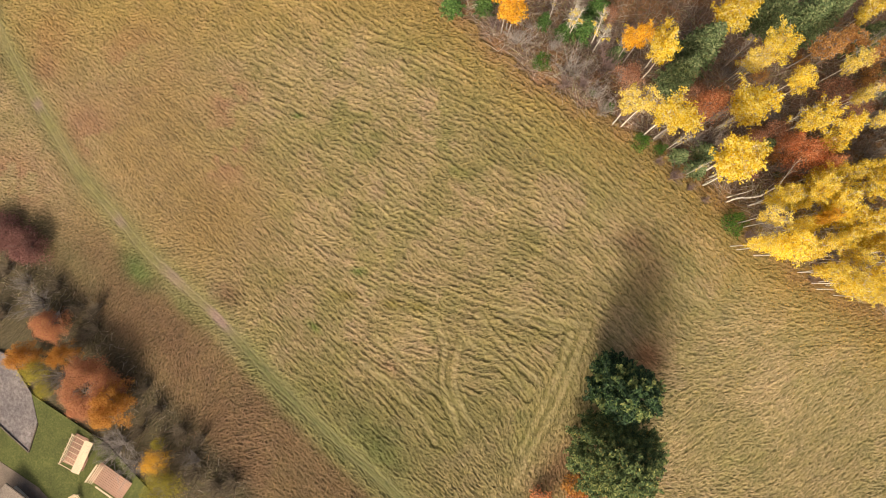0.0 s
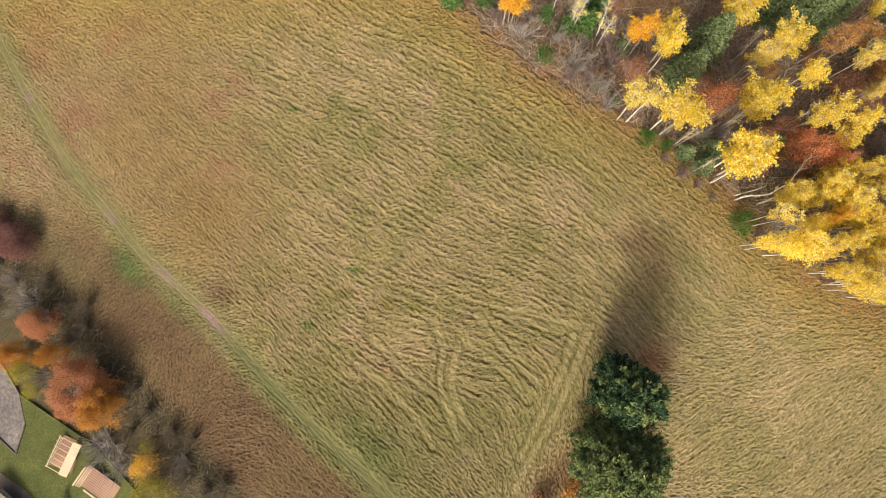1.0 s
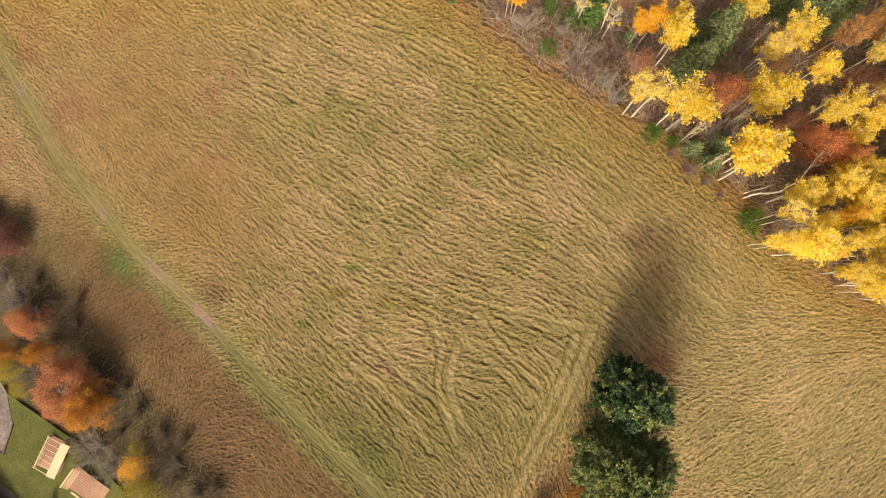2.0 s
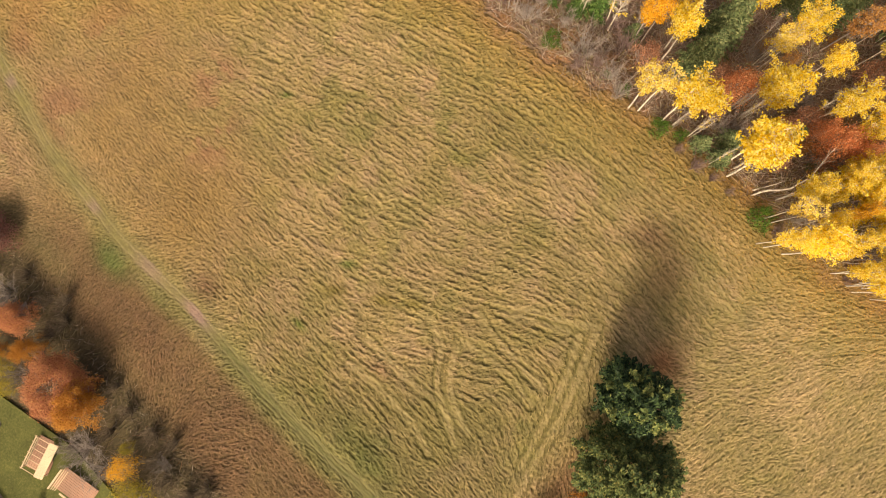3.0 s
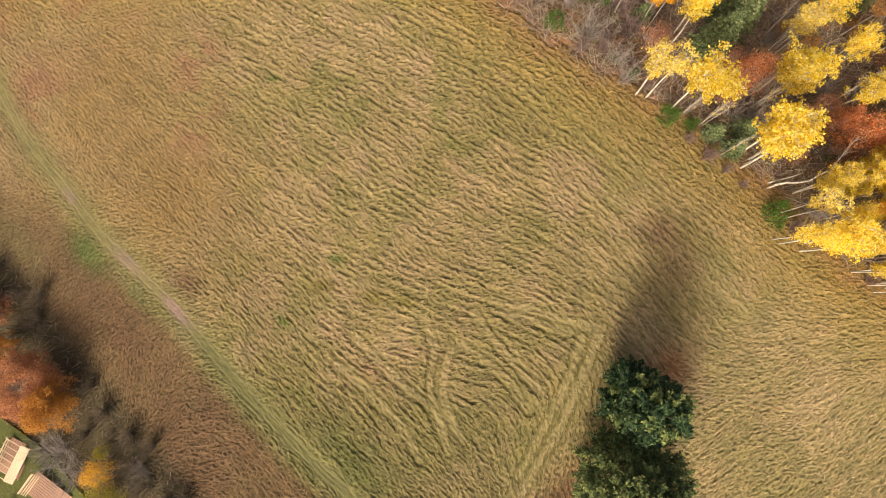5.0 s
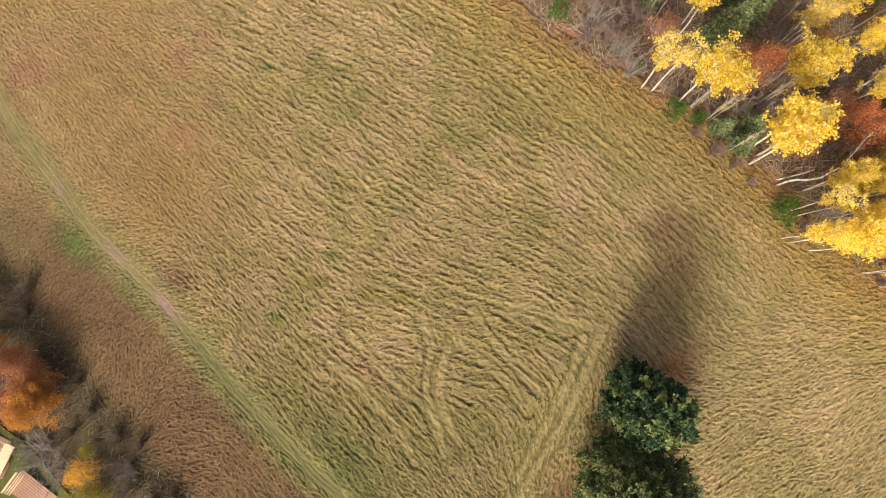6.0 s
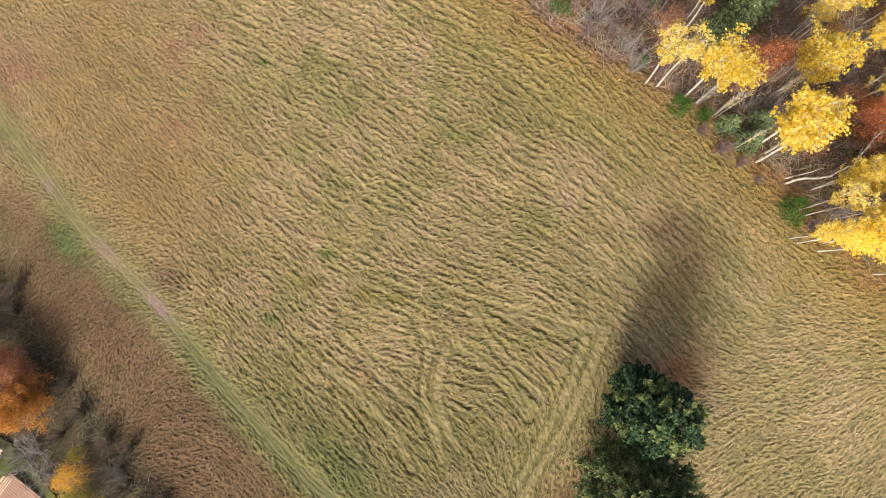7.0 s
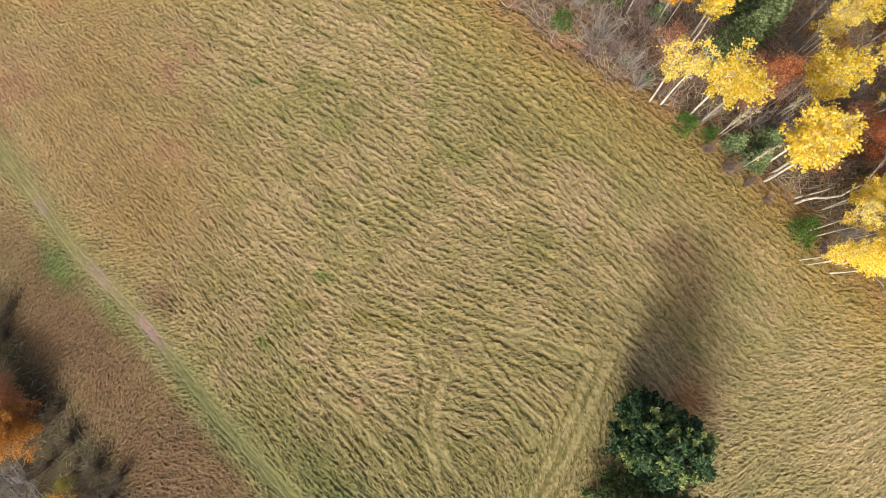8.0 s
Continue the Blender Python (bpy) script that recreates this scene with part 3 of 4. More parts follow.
def aspen(seed, tall, wide, leaf, name="aspen", label="slender aspen with white bark and yellow leaves", dense=1.0, bark=None, limb_wide=0.035, low=0.6):
    """A group of slender pale stems from one root under a compact crown of loose clumps. Height tall, crown radius wide; low: where the crown begins."""
    rnd = random.Random(seed)
    root, clumps = thing(name, label, "tree", "trees of the wood"), []
    trunks = 1 + seed % 3
    for t in range(trunks):
        wood = Wood()
        turn0, high = t * 6.283 / trunks + seed, tall * (1.0 if t == 0 else rnd.uniform(0.82, 0.97))
        out = 0.0 if trunks == 1 else wide * 0.32
        foot = Vector((math.cos(turn0) * out * 0.8, math.sin(turn0) * out * 0.8, -0.3))
        line = bent(rnd, foot, Vector((math.cos(turn0) * 0.02, math.sin(turn0) * 0.02, 1)), high * 0.97, 9, 0.022, 0.05)
        wood.stem(line, [0.1 / trunks**0.25 * (1 - i / 9.6) ** 0.8 + 0.012 for i in range(10)], 8)
        limbs, girth = (30, 1.0) if trunks == 1 else (20, 0.72)
        for i in range(limbs):
            s = low + (0.985 - low) * (i + rnd.random()) / limbs
            k = min(int(s * 9), 8)
            p = line[k].lerp(line[k + 1], s * 9 - k)
            turn = i * 2.4 + rnd.uniform(-0.5, 0.5)
            round_at = (s - (low + 0.56 * (1 - low))) / (0.62 * (1 - low))
            reach = wide * girth * math.sqrt(max(0.06, 1 - round_at * round_at)) * rnd.uniform(0.5, 1.12)
            limb = bent(rnd, p, Vector((math.cos(turn), math.sin(turn), 0.45 + 0.5 * s)), reach * 1.08, 5, 0.13, 0.03)
            wood.stem(limb, [limb_wide * (1 - j / 6) * (1.2 - s) / 0.6 + 0.007 for j in range(6)], 4)
            bushy = dense * rnd.choice((0.45, 0.7, 0.95))
            for j in (2, 3, 4, 5):
                if rnd.random() < bushy:
                    clumps.append(tuple(limb[j]))
                for _ in range(2):
                    twig = bent(rnd, limb[j], Vector((rnd.gauss(0, 1), rnd.gauss(0, 1), rnd.gauss(0.3, 0.6))), rnd.uniform(0.25, 0.6), 2, 0.2)
                    wood.stem(twig, [0.011, 0.008, 0.004], 3)
                    if rnd.random() < 0.45 * bushy:
                        clumps.append(tuple(twig[-1]))
        part("trunk", wood.mesh("trunk"), bark or PALE_BARK, root)
    if clumps:
        part("crown", leaves("crown", clumps, (0.15, 0.15, 0.09), 20, 0.09, seed, 0.22), leaf, root)
    return root


def broad(seed, tall, wide, leaf, name, label, category="tree", stems=1, bark=None, inner=160, per=22, size=0.1, open_low=0.25, group="", peak=0.0, clump=0.13):
    """A round-headed tree or shrub: stems that fork, clumps of leaves through an uneven dome."""
    rnd = random.Random(seed)
    root, wood, clumps = thing(name, label, category, group), Wood(), []
    bumps = [(rnd.uniform(0, 6.28), rnd.uniform(0.1, 1.2), rnd.uniform(0.5, 1.25)) for _ in range(15)]
    for i in range(inner):
        turn, rise = rnd.uniform(0, 6.283), rnd.uniform(0, 1) ** 0.7
        best = min(bumps, key=lambda b: (math.cos(b[0]) * math.cos(b[1]) - math.cos(turn) * math.cos(rise * 1.5)) ** 2 + (math.sin(b[0]) - math.sin(turn)) ** 2)
        r = wide * best[2] * rnd.uniform(0.45, 1.0) ** 0.5 * math.cos(rise * 1.35) ** 0.6 * (1 - peak * rise)
        z = tall * (open_low + (1 - open_low) * rise) * (0.72 + 0.28 * best[2]) * rnd.uniform(0.8, 1.05)
        clumps.append(Vector((r * math.cos(turn), r * math.sin(turn), z)))
    for s in range(stems):
        lean = Vector((rnd.gauss(0, 0.25), rnd.gauss(0, 0.25), 1)) if stems > 1 else Vector((0, 0, 1))
        trunk = bent(rnd, Vector((rnd.gauss(0, 0.12) * (stems > 1), rnd.gauss(0, 0.12) * (stems > 1), -0.3)), lean, tall * 0.62, 5, 0.07, 0.03)
        thick = 0.035 * tall / stems**0.5 * 0.7
        wood.stem(trunk, [thick * (1 - j / 7) + 0.01 for j in range(6)], 8)
        for c in clumps[s :: stems][:: max(1, inner // 40)]:
            a = trunk[rnd.randint(2, 5)]
            mid = a.lerp(c, 0.5) + Vector((rnd.gauss(0, 0.1), rnd.gauss(0, 0.1), 0.15)) * wide * 0.3
            wood.stem([a, mid, c], [thick * 0.35, thick * 0.2, 0.008], 5)
    part("trunk", wood.mesh("trunk"), bark or DARK_BARK, root)
    k = wide * clump + 0.05
    part("crown", leaves("crown", [tuple(c) for c in clumps], (k, k, k * 0.7), per, size, seed), leaf, root)
    return root


def conifer(seed, tall, wide, name="spruce", label="bushy grey-green conifer among the aspens", leaf=None):
    """A conical evergreen: whorls of drooping boughs with flat sprays."""
    rnd = random.Random(seed)
    root, wood, sprays = thing(name, label, "tree", "trees of the wood"), Wood(), []
    wood.stem([Vector((0, 0, -0.3)), Vector((0.03, 0, tall * 0.5)), Vector((0, 0.02, tall))], [0.14, 0.08, 0.01], 8)
    tiers = int(tall * 3.2)
    for i in range(tiers):
        s = 0.1 + 0.9 * i / tiers
        for j in range(9):
            turn = j * 0.698 + i * 1.1 + rnd.uniform(-0.2, 0.2)
            reach = wide * (1.02 - s) ** 0.8 * rnd.uniform(0.75, 1.1) + 0.1
            d = Vector((math.cos(turn), math.sin(turn), -0.12 + 0.5 * s))
            a = Vector((0, 0, tall * s))
            wood.stem([a, a + d * reach * 0.6, a + d * reach * 0.95 + Vector((0, 0, 0.06))], [0.02, 0.012, 0.004], 3)
            n = max(2, int(reach * 6))
            for q in range(n):
                sprays.append(tuple(a + d * reach * (q + 0.7) / n + Vector((0, 0, -0.03))))
    part("trunk", wood.mesh("trunk"), DARK_BARK, root)
    part("foliage", leaves("foliage", sprays, (0.09, 0.09, 0.05), 5, 0.09, seed, 0.35, 1.5), leaf or NEEDLES, root)
    return root


def bare(seed, tall, wide, twig, name="leafless_shrub", label="leafless grey shrub of many fine twigs", stems=26, category="shrub"):
    """A bare shrub: many forking stems that splay from one base."""
    rnd = random.Random(seed)
    wood = Wood()
    for i in range(stems):
        turn, out = rnd.uniform(0, 6.283), rnd.uniform(0.05, 1.0)
        foot = Vector((math.cos(turn) * wide * 0.25 * out, math.sin(turn) * wide * 0.25 * out, -0.15))
        way = Vector((math.cos(turn) * out * wide * 0.9 / tall, math.sin(turn) * out * wide * 0.9 / tall, 1))
        line = bent(rnd, foot, way, tall * rnd.uniform(0.6, 1.0), 5, 0.11)
        wood.stem(line, [0.042, 0.036, 0.029, 0.022, 0.015, 0.007], 4)
        for _ in range(7):
            k = rnd.randint(1, 4)
            b = bent(rnd, line[k].lerp(line[k + 1], rnd.random()), (line[k + 1] - line[k]).normalized() + Vector((rnd.gauss(0, 0.6), rnd.gauss(0, 0.6), rnd.gauss(0, 0.3))), rnd.uniform(0.35, 1.0) * tall * 0.3, 3, 0.14)
            wood.stem(b, [0.018, 0.014, 0.010, 0.005], 3)
            for _ in range(2):
                w = bent(rnd, b[rnd.randint(1, 2)], Vector((rnd.gauss(0, 1), rnd.gauss(0, 1), rnd.gauss(0.5, 0.5))), rnd.uniform(0.2, 0.5), 1, 0.1)
                wood.stem(w, [0.007, 0.004], 3)
    return tagged(part(name, wood.mesh(name), twig), label, category, "leafless shrubs")


place_rnd = random.Random(77)


def settle(kinds, spots, proto_wide, high=(0.9, 1.1)):
    """Sets the given trees out on the land: each spot is x, y and the crown's radius."""
    for i, (x, y, r) in enumerate(spots):
        s = r / proto_wide
        h = (0.75 + 0.25 * s) * place_rnd.uniform(*high)
        m = pose(x, y, ground_z(x, y) + 0.05, 0, 0, place_rnd.uniform(0, 360)) @ Matrix.Diagonal((s, s, h, 1))
        if i < len(kinds):
            kinds[i].matrix_basis = m
        else:
            copy_thing(kinds[i % len(kinds)], m)


# aspens of the rim, then the close stand where the wood juts into the field
YELLOW_SPOTS = [(17.0, 19.1, 1.91), (22.6, 21.7, 2.1), (25.9, 19.2, 1.64), (17.0, 12.9, 2.03), (23.9, 14.6, 1.95), (28.5, 13.3, 1.72), (28.3, 16.6, 1.15), (31.0, 12.2, 1.62),
                (21.9, 9.2, 2.3), (25.8, 6.8, 1.18), (34.1, 22.2, 1.36), (38.5, 13.0, 1.9)]
STAND_SPOTS = [(24.1, 3.0, 1.0), (25.9, 2.8, 1.5), (25.8, 6.8, 1.1), (27.6, 4.6, 1.3), (29.3, 7.5, 1.5), (29.0, 2.8, 1.5), (31.9, 9.0, 1.9), (31.0, 6.2, 1.8), (33.6, 7.6, 1.9),
    (30.7, 3.3, 1.7), (33.3, 5.1, 1.8), (29.7, 0.9, 1.5), (31.9, 2.0, 1.7), (31.3, -0.2, 1.5), (33.9, 0.9, 1.8), (34.9, 3.5, 1.9), (35.5, 9.0, 1.9), (32.8, -1.1, 1.3),
    (37.2, 6.3, 2.0), (36.6, 2.2, 2.0)]
YOUNG_SPOTS = [(28.7, 2.7, 1.3), (31.2, 5.6, 1.4), (33.6, 4.7, 1.4), (30.0, 0.9, 1.1), (32.3, 0.0, 1.3), (30.0, 7.5, 1.1), (34.4, 3.2, 1.4), (34.8, 0.0, 1.3), (28.5, 6.7, 1.2), (30.5, 9.0, 1.2), (32.1, 7.9, 1.3), (33.8, 9.3, 1.3), (29.4, 4.8, 1.1)]
RUST_SPOTS = [(29.1, 8.5, 0.9), (30.3, 7.6, 0.9), (29.5, 10.5, 1.2), (32.0, 9.0, 1.1), (28.0, 11.5, 1.2), (26.6, 13.0, 1.1), (24.5, 12.5, 0.9), (33.6, 11.8, 1.1), (21.1, 16.1, 1.0), (25.3, 19.7, 1.0), (27.3, 18.6, 0.9),
    (36.7, 17.6, 1.3), (30.8, 19.6, 1.0), (37.2, 19.1, 1.2), (19.2, 18.1, 0.8)]
settle([aspen(304 + i, 10.8, 2.0, YELLOW) for i in range(7)], YELLOW_SPOTS, 2.0, (0.97, 1.05))
settle([aspen(310 + i, 10.8, 2.0, YELLOW, dense=0.85, low=0.5) for i in range(3)], STAND_SPOTS, 1.75, (0.93, 1.03))
settle([aspen(320 + i, 7.4, 1.6, YELLOW, "young_aspen", "young aspen with yellow leaves under taller ones", low=0.4) for i in range(2)], YOUNG_SPOTS, 1.6)
settle([broad(415 + i, 2.6, 1.2, RUST, "rust_shrub", "low rust-brown shrub on the floor of the wood", "shrub", 4, GREY_BARK, 90, 18, 0.065, 0.15, "red shrubs") for i in range(2)], RUST_SPOTS, 1.2)
settle([aspen(331 + i, 10.6, 1.7, PALE_YELLOW, label="thin aspen with white bark and sparse pale yellow leaves", dense=0.5) for i in range(3)],
       [(14.2, 14.0, 1.55), (24.9, 18.3, 1.2), (32.7, 18.1, 1.19), (24.7, 5.0, 1.14), (33.7, 15.6, 1.4), (34.9, 13.4, 1.4), (37.5, 17.6, 1.5)], 1.7)
settle([aspen(340 + i, 9.6, 1.6, GOLD, label="slender tree with golden orange leaves", bark=GREY_BARK) for i in range(2)],
       [(14.8, 20.1, 1.1), (4.3, 22.6, 1.45), (29.5, 5.1, 1.0)], 1.6)
settle([aspen(345 + i, 9.6, 1.6, RUST, label="slender tree with sparse rust-brown leaves", dense=0.6, bark=GREY_BARK, limb_wide=0.03) for i in range(2)],
       [(30.1, 19.6, 1.39), (32.7, 20.3, 1.25), (34.8, 18.7, 1.25), (37.5, 20.5, 1.4), (34.6, 16.2, 1.1)], 1.6)
settle([conifer(360 + i, 8.8, 2.0) for i in range(3)],
       [(21.1, 20.4, 2.2), (19.2, 17.9, 1.8), (30.2, 22.9, 2.3), (27.5, 23.7, 1.9), (32.1, 23.3, 1.7), (35.7, 21.2, 1.4), (39, 17.5, 1.7)], 2.0)
settle([conifer(375, 3.6, 1.2, "young_spruce", "young dark grey-green spruce in the understorey")],
       [(21.8, 11.4, 1.2), (20.9, 9.9, 1.05), (27.4, 12.2, 1.1), (14.4, 20.6, 0.9), (19.4, 11.0, 0.9), (29.5, 9.9, 0.9)], 1.2)
settle([conifer(370 + i, 3.6, 1.6, "young_fir", "young bright green fir at the rim of the wood", FIR) for i in range(2)],
       [(11.4, 22.7, 1.6), (12.8, 24.6, 1.5), (-0.5, 24.6, 1.2), (2.4, 24.8, 1.2), (9.5, 22.4, 0.95), (4.2, 26.0, 1.2), (7.8, 23.4, 0.8)], 1.6)
settle([broad(380 + i, 2.0, 1.0, GREEN, "green_shrub", "small bright green bush at the rim of the wood", "shrub", 4, None, 60, 16, 0.07, 0.1, "green bushes") for i in range(3)],
       [(7.5, 19.6, 0.8), (16.2, 12.4, 0.79), (17.8, 11.7, 0.6), (24.0, 5.1, 1.25), (13.5, 15.5, 0.6), (12.0, 16.8, 0.5)], 1.0)
settle([broad(400 + i, 5.4, 1.5, RED, "red_shrub", "rust-red leaved understorey shrub", "shrub", 4, GREY_BARK, 160, 26, 0.065, 0.3, "red shrubs") for i in range(3)],
       [(21.6, 15.2, 1.4), (29.6, 10.9, 1.5), (28.5, 11.9, 0.9), (30.3, 9.8, 0.9)], 1.5, (1.38, 1.46))
settle([broad(410 + i, 4.6, 1.5, MAROON, "maroon_shrub", "dull maroon shrub with thinning leaves", "shrub", 4, GREY_BARK, 130, 20, 0.065, 0.3, "red shrubs") for i in range(3)],
       [(15.1, 18.2, 1.2), (33.4, 16.6, 1.5), (21.2, 16.8, 1.2), (26.2, 12.4, 1.2), (28.0, 13.2, 1.1), (34.8, 15.1, 1.3), (13.6, 23.9, 1.0), (25.4, 9.9, 1.05), (29.2, 9.7, 1.1), (24.4, 10.6, 1.1), (20.4, 14.0, 0.9)], 1.5)
settle([bare(420 + i, 3.6, 1.8, TWIGS) for i in range(3)],
       [(5.5, 21.7, 1.7), (10.2, 18.9, 1.78), (12.3, 16.7, 1.28), (8.7, 21.2, 1.1), (24.7, 18.9, 1.7), (28.3, 15.0, 1.7), (36.0, 14.5, 2.0), (22.9, 12.9, 1.3), (28.9, 10.2, 1.3), (27.1, 5.1, 1.26), (13.0, 15.2, 1.1), (35.0, 12.4, 1.8), (37.0, 11.4, 2.0), (38.2, 14.2, 2.0), (34.6, 10.9, 1.3), (36.4, 16.4, 1.6), (21.4, 12.6, 1.1)], 1.8)
settle([bare(430 + i, 3.0, 1.6, BROWN_TWIGS, label="leafless brown shrub of dense twigs") for i in range(3)],
       [(12.7, 21.5, 1.7), (3.5, 23.2, 1.1), (9.6, 17.6, 0.9), (11.2, 17.6, 1.1), (14.4, 14.6, 0.9), (17.6, 10.6, 1.0), (19.0, 9.3, 0.97), (20.3, 8.3, 0.87), (21.6, 7.2, 0.87), (25.4, 3.9, 0.97), (15.3, 22.4, 1.5),
        (30.8, 0.4, 1.06), (13.6, 19.4, 1.5), (17.2, 16.0, 1.3), (19.2, 14.6, 1.1)], 1.6)
settle([aspen(500 + i, 9.5, 1.5, YELLOW, "bare_tree", "slender leafless tree with pale bark in the wood", 0.03, GREY_BARK if i % 2 else PALE_BARK, 0.024, 0.38) for i in range(4)],
       [(9.9, 22.6, 1.04), (8.2, 23.4, 0.94), (12.3, 21.4, 1.15), (14.6, 20.8, 0.94), (25.0, 18.7, 1.25), (24.2, 19.5, 1.25), (29.0, 13.7, 1.35), (31.8, 14.2, 1.24), (34.8, 20.2, 1.04), (37.7, 13.9, 1.24), (38.4, 12.9, 1.24),
        (22.2, 14.3, 0.93), (23.2, 13.7, 0.83), (26.5, 14.8, 0.73), (20.3, 9.6, 0.5), (17.4, 12.6, 0.6), (18.8, 11.9, 0.6), (15.2, 14.3, 0.5), (22.0, 9.0, 0.5), (31.8, 2.2, 1.2), (25.8, 3.9, 0.8), (36.2, 10.6, 1.4), (35.0, 16.0, 1.2)], 1.5)


def build_underbrush(count):
    """Thin stalks and bramble stems all over the floor of the wood and under the hedge."""
    rnd = random.Random(61)
    wood = Wood()
    while count:
        tall = 2.6
        if rnd.random() < 0.88:
            x, y = rnd.uniform(-4, 42), rnd.uniform(-6, 32)
            if float(past_edge(x, y)) < 0.2 or float(past_edge(x, y)) > 24:
                continue
        else:
            x, y, tall = rnd.uniform(-48, -19), rnd.uniform(-21, 6), 1.1
            if not -0.5 < float(hedge_side(x, y)) < 5:
                continue
        foot = Vector((x, y, ground_z(x, y)))
        line = bent(rnd, foot, Vector((rnd.gauss(0, 0.6), rnd.gauss(0, 0.6), 0.8)), rnd.uniform(0.5, tall), 3, 0.25)
        wood.stem(line, [0.024, 0.02, 0.014, 0.006], 3)
        count -= 1
    brush = leafy("brush_stalks", [(0.0, (0.22, 0.155, 0.13)), (0.35, (0.36, 0.28, 0.24)), (0.7, (0.52, 0.46, 0.41)), (0.85, (0.28, 0.28, 0.12)), (1.0, (0.40, 0.20, 0.13))], 0.0)
    tagged(part("underbrush", wood.mesh("underbrush"), brush), "tangled grey-brown stalks on the floor of the wood", "brush", kind="stuff")


build_underbrush(20000)


def build_far_wood():
    """The wood goes on beyond the rim: more of the same trees."""
    rnd = random.Random(91)
    spots = {"aspen": [], "spruce": [], "red": []}
    while sum(len(v) for v in spots.values()) < 150:
        along, out = rnd.uniform(-45, 95), rnd.uniform(1.5, 45)
        x = EDGE_AT[0] + EDGE_WAY[0] * along + EDGE_OUT[0] * out
        y = EDGE_AT[1] + EDGE_WAY[1] * along + EDGE_OUT[1] * out
        if (x < 40.5 and -4 < y < 27.5) or float(past_edge(x, y)) < 2:
            continue
        spots[rnd.choice(("aspen", "aspen", "aspen", "spruce", "red"))].append((x, y, rnd.uniform(1.6, 2.5)))
    settle([aspen(700 + i, 9.5, 2.0, YELLOW) for i in range(2)], spots["aspen"], 2.0)
    settle([conifer(710, 8.0, 2.0)], spots["spruce"], 2.0)
    settle([broad(720, 5.0, 1.8, RUST, "rust_tree", "small rust-brown tree in the wood", "tree", 3, GREY_BARK, 120, 18, 0.085, 0.25, "trees of the wood")], spots["red"], 1.8)


build_far_wood()
# two evergreens standing alone in the field, with scrub at their foot


def tufted(seed, tall, wide, leaf, name, label, boughs, size, top=0.5, per=6, pale=0.2, fan=0.75):
    """A dense lone tree: boughs all round a straight trunk, each ending in a fan of leafy shoots."""
    rnd = random.Random(seed)
    root, wood, shoots, light = thing(name, label, "tree"), Wood(), [], []
    wood.stem([Vector((0, 0, -0.3)), Vector((0.05, 0, tall * 0.5)), Vector((0, 0.05, tall * 0.97))], [0.28, 0.18, 0.02], 10)
    lobes = [rnd.uniform(0.82, 1.12) for _ in range(9)]
    for i in range(boughs):
        rise = (i + rnd.random()) / boughs
        turn = i * 2.39996 + rnd.uniform(-0.25, 0.25)
        lobe = lobes[int(turn / 0.6981) % 9]
        reach = wide * lobe * rnd.uniform(0.78, 1.05) * (1 - (1 - top) * rise) * math.sqrt(max(0.02, 1 - max(0, rise - 0.35) ** 2 / 0.44))
        out = Vector((math.cos(turn), math.sin(turn), 0))
        a = Vector((0, 0, tall * (0.08 + 0.78 * rise)))
        tip = out * reach + Vector((0, 0, tall * (0.12 + 0.86 * rise) + rnd.gauss(0, 0.2)))
        mid = a.lerp(tip, 0.55) + Vector((0, 0, -0.12 * reach))
        wood.stem([a, mid, tip], [0.05, 0.03, 0.008], 4)
        fresh = light if rnd.random() < pale * (0.3 + rise) else shoots
        for j in range(11):
            foot = tip if j < 6 else mid.lerp(tip, rnd.random())
            way = (out * rnd.uniform(0.2, 1.3) + Vector((rnd.gauss(0, fan), rnd.gauss(0, fan), rnd.uniform(0.1, 1.0)))).normalized()
            long = rnd.uniform(0.45, 1.0)
            wood.stem([foot, foot + way * long], [0.01, 0.004], 3)
            (fresh if j < 6 else shoots).extend([tuple(foot + way * long * q) for q in (0.25, 0.5, 0.75, 1.0)])
    part("trunk", wood.mesh("trunk"), DARK_BARK, root)
    part("crown", leaves("crown", shoots, (0.07, 0.07, 0.05), per, size, seed, 0.4, 1.3), leaf, root)
    part("pale_foliage", leaves("pale_foliage", light, (0.07, 0.07, 0.05), per, size, seed + 1, 0.4, 1.3), SHOOTS, root, "paler yellow-green shoots")
    return root


settle([tufted(450, 12.6, 1.75, DARK_GREEN, "evergreen_tree", "tall dense dark green tree standing alone in the meadow", 96, 0.1, 0.92, 8, 0.3, 0.5)], [(13.0, -8.3, 1.75)], 1.75, (1, 1))
settle([tufted(451, 12.8, 3.5, OAK_GREEN, "green_tree", "broad green tree with a few yellowing leaves", 160, 0.09, 0.62, 7, 0.5, 0.55)], [(12.4, -13.7, 3.5)], 3.5, (1, 1))
settle([broad(455, 2.6, 1.3, RED, "red_shrub", "low red-leaved bush under the lone trees", "shrub", 4, GREY_BARK, 70, 16, 0.08, 0.15, "red shrubs")], [(7.1, -18.6, 1.1), (10.2, -18.9, 1.2)], 1.3)
settle([broad(456, 2.6, 1.3, ORANGE, "orange_shrub", "low orange bush under the lone trees", "shrub", 4, GREY_BARK, 70, 16, 0.08, 0.15)], [(9.9, -17.4, 1.1)], 1.3)

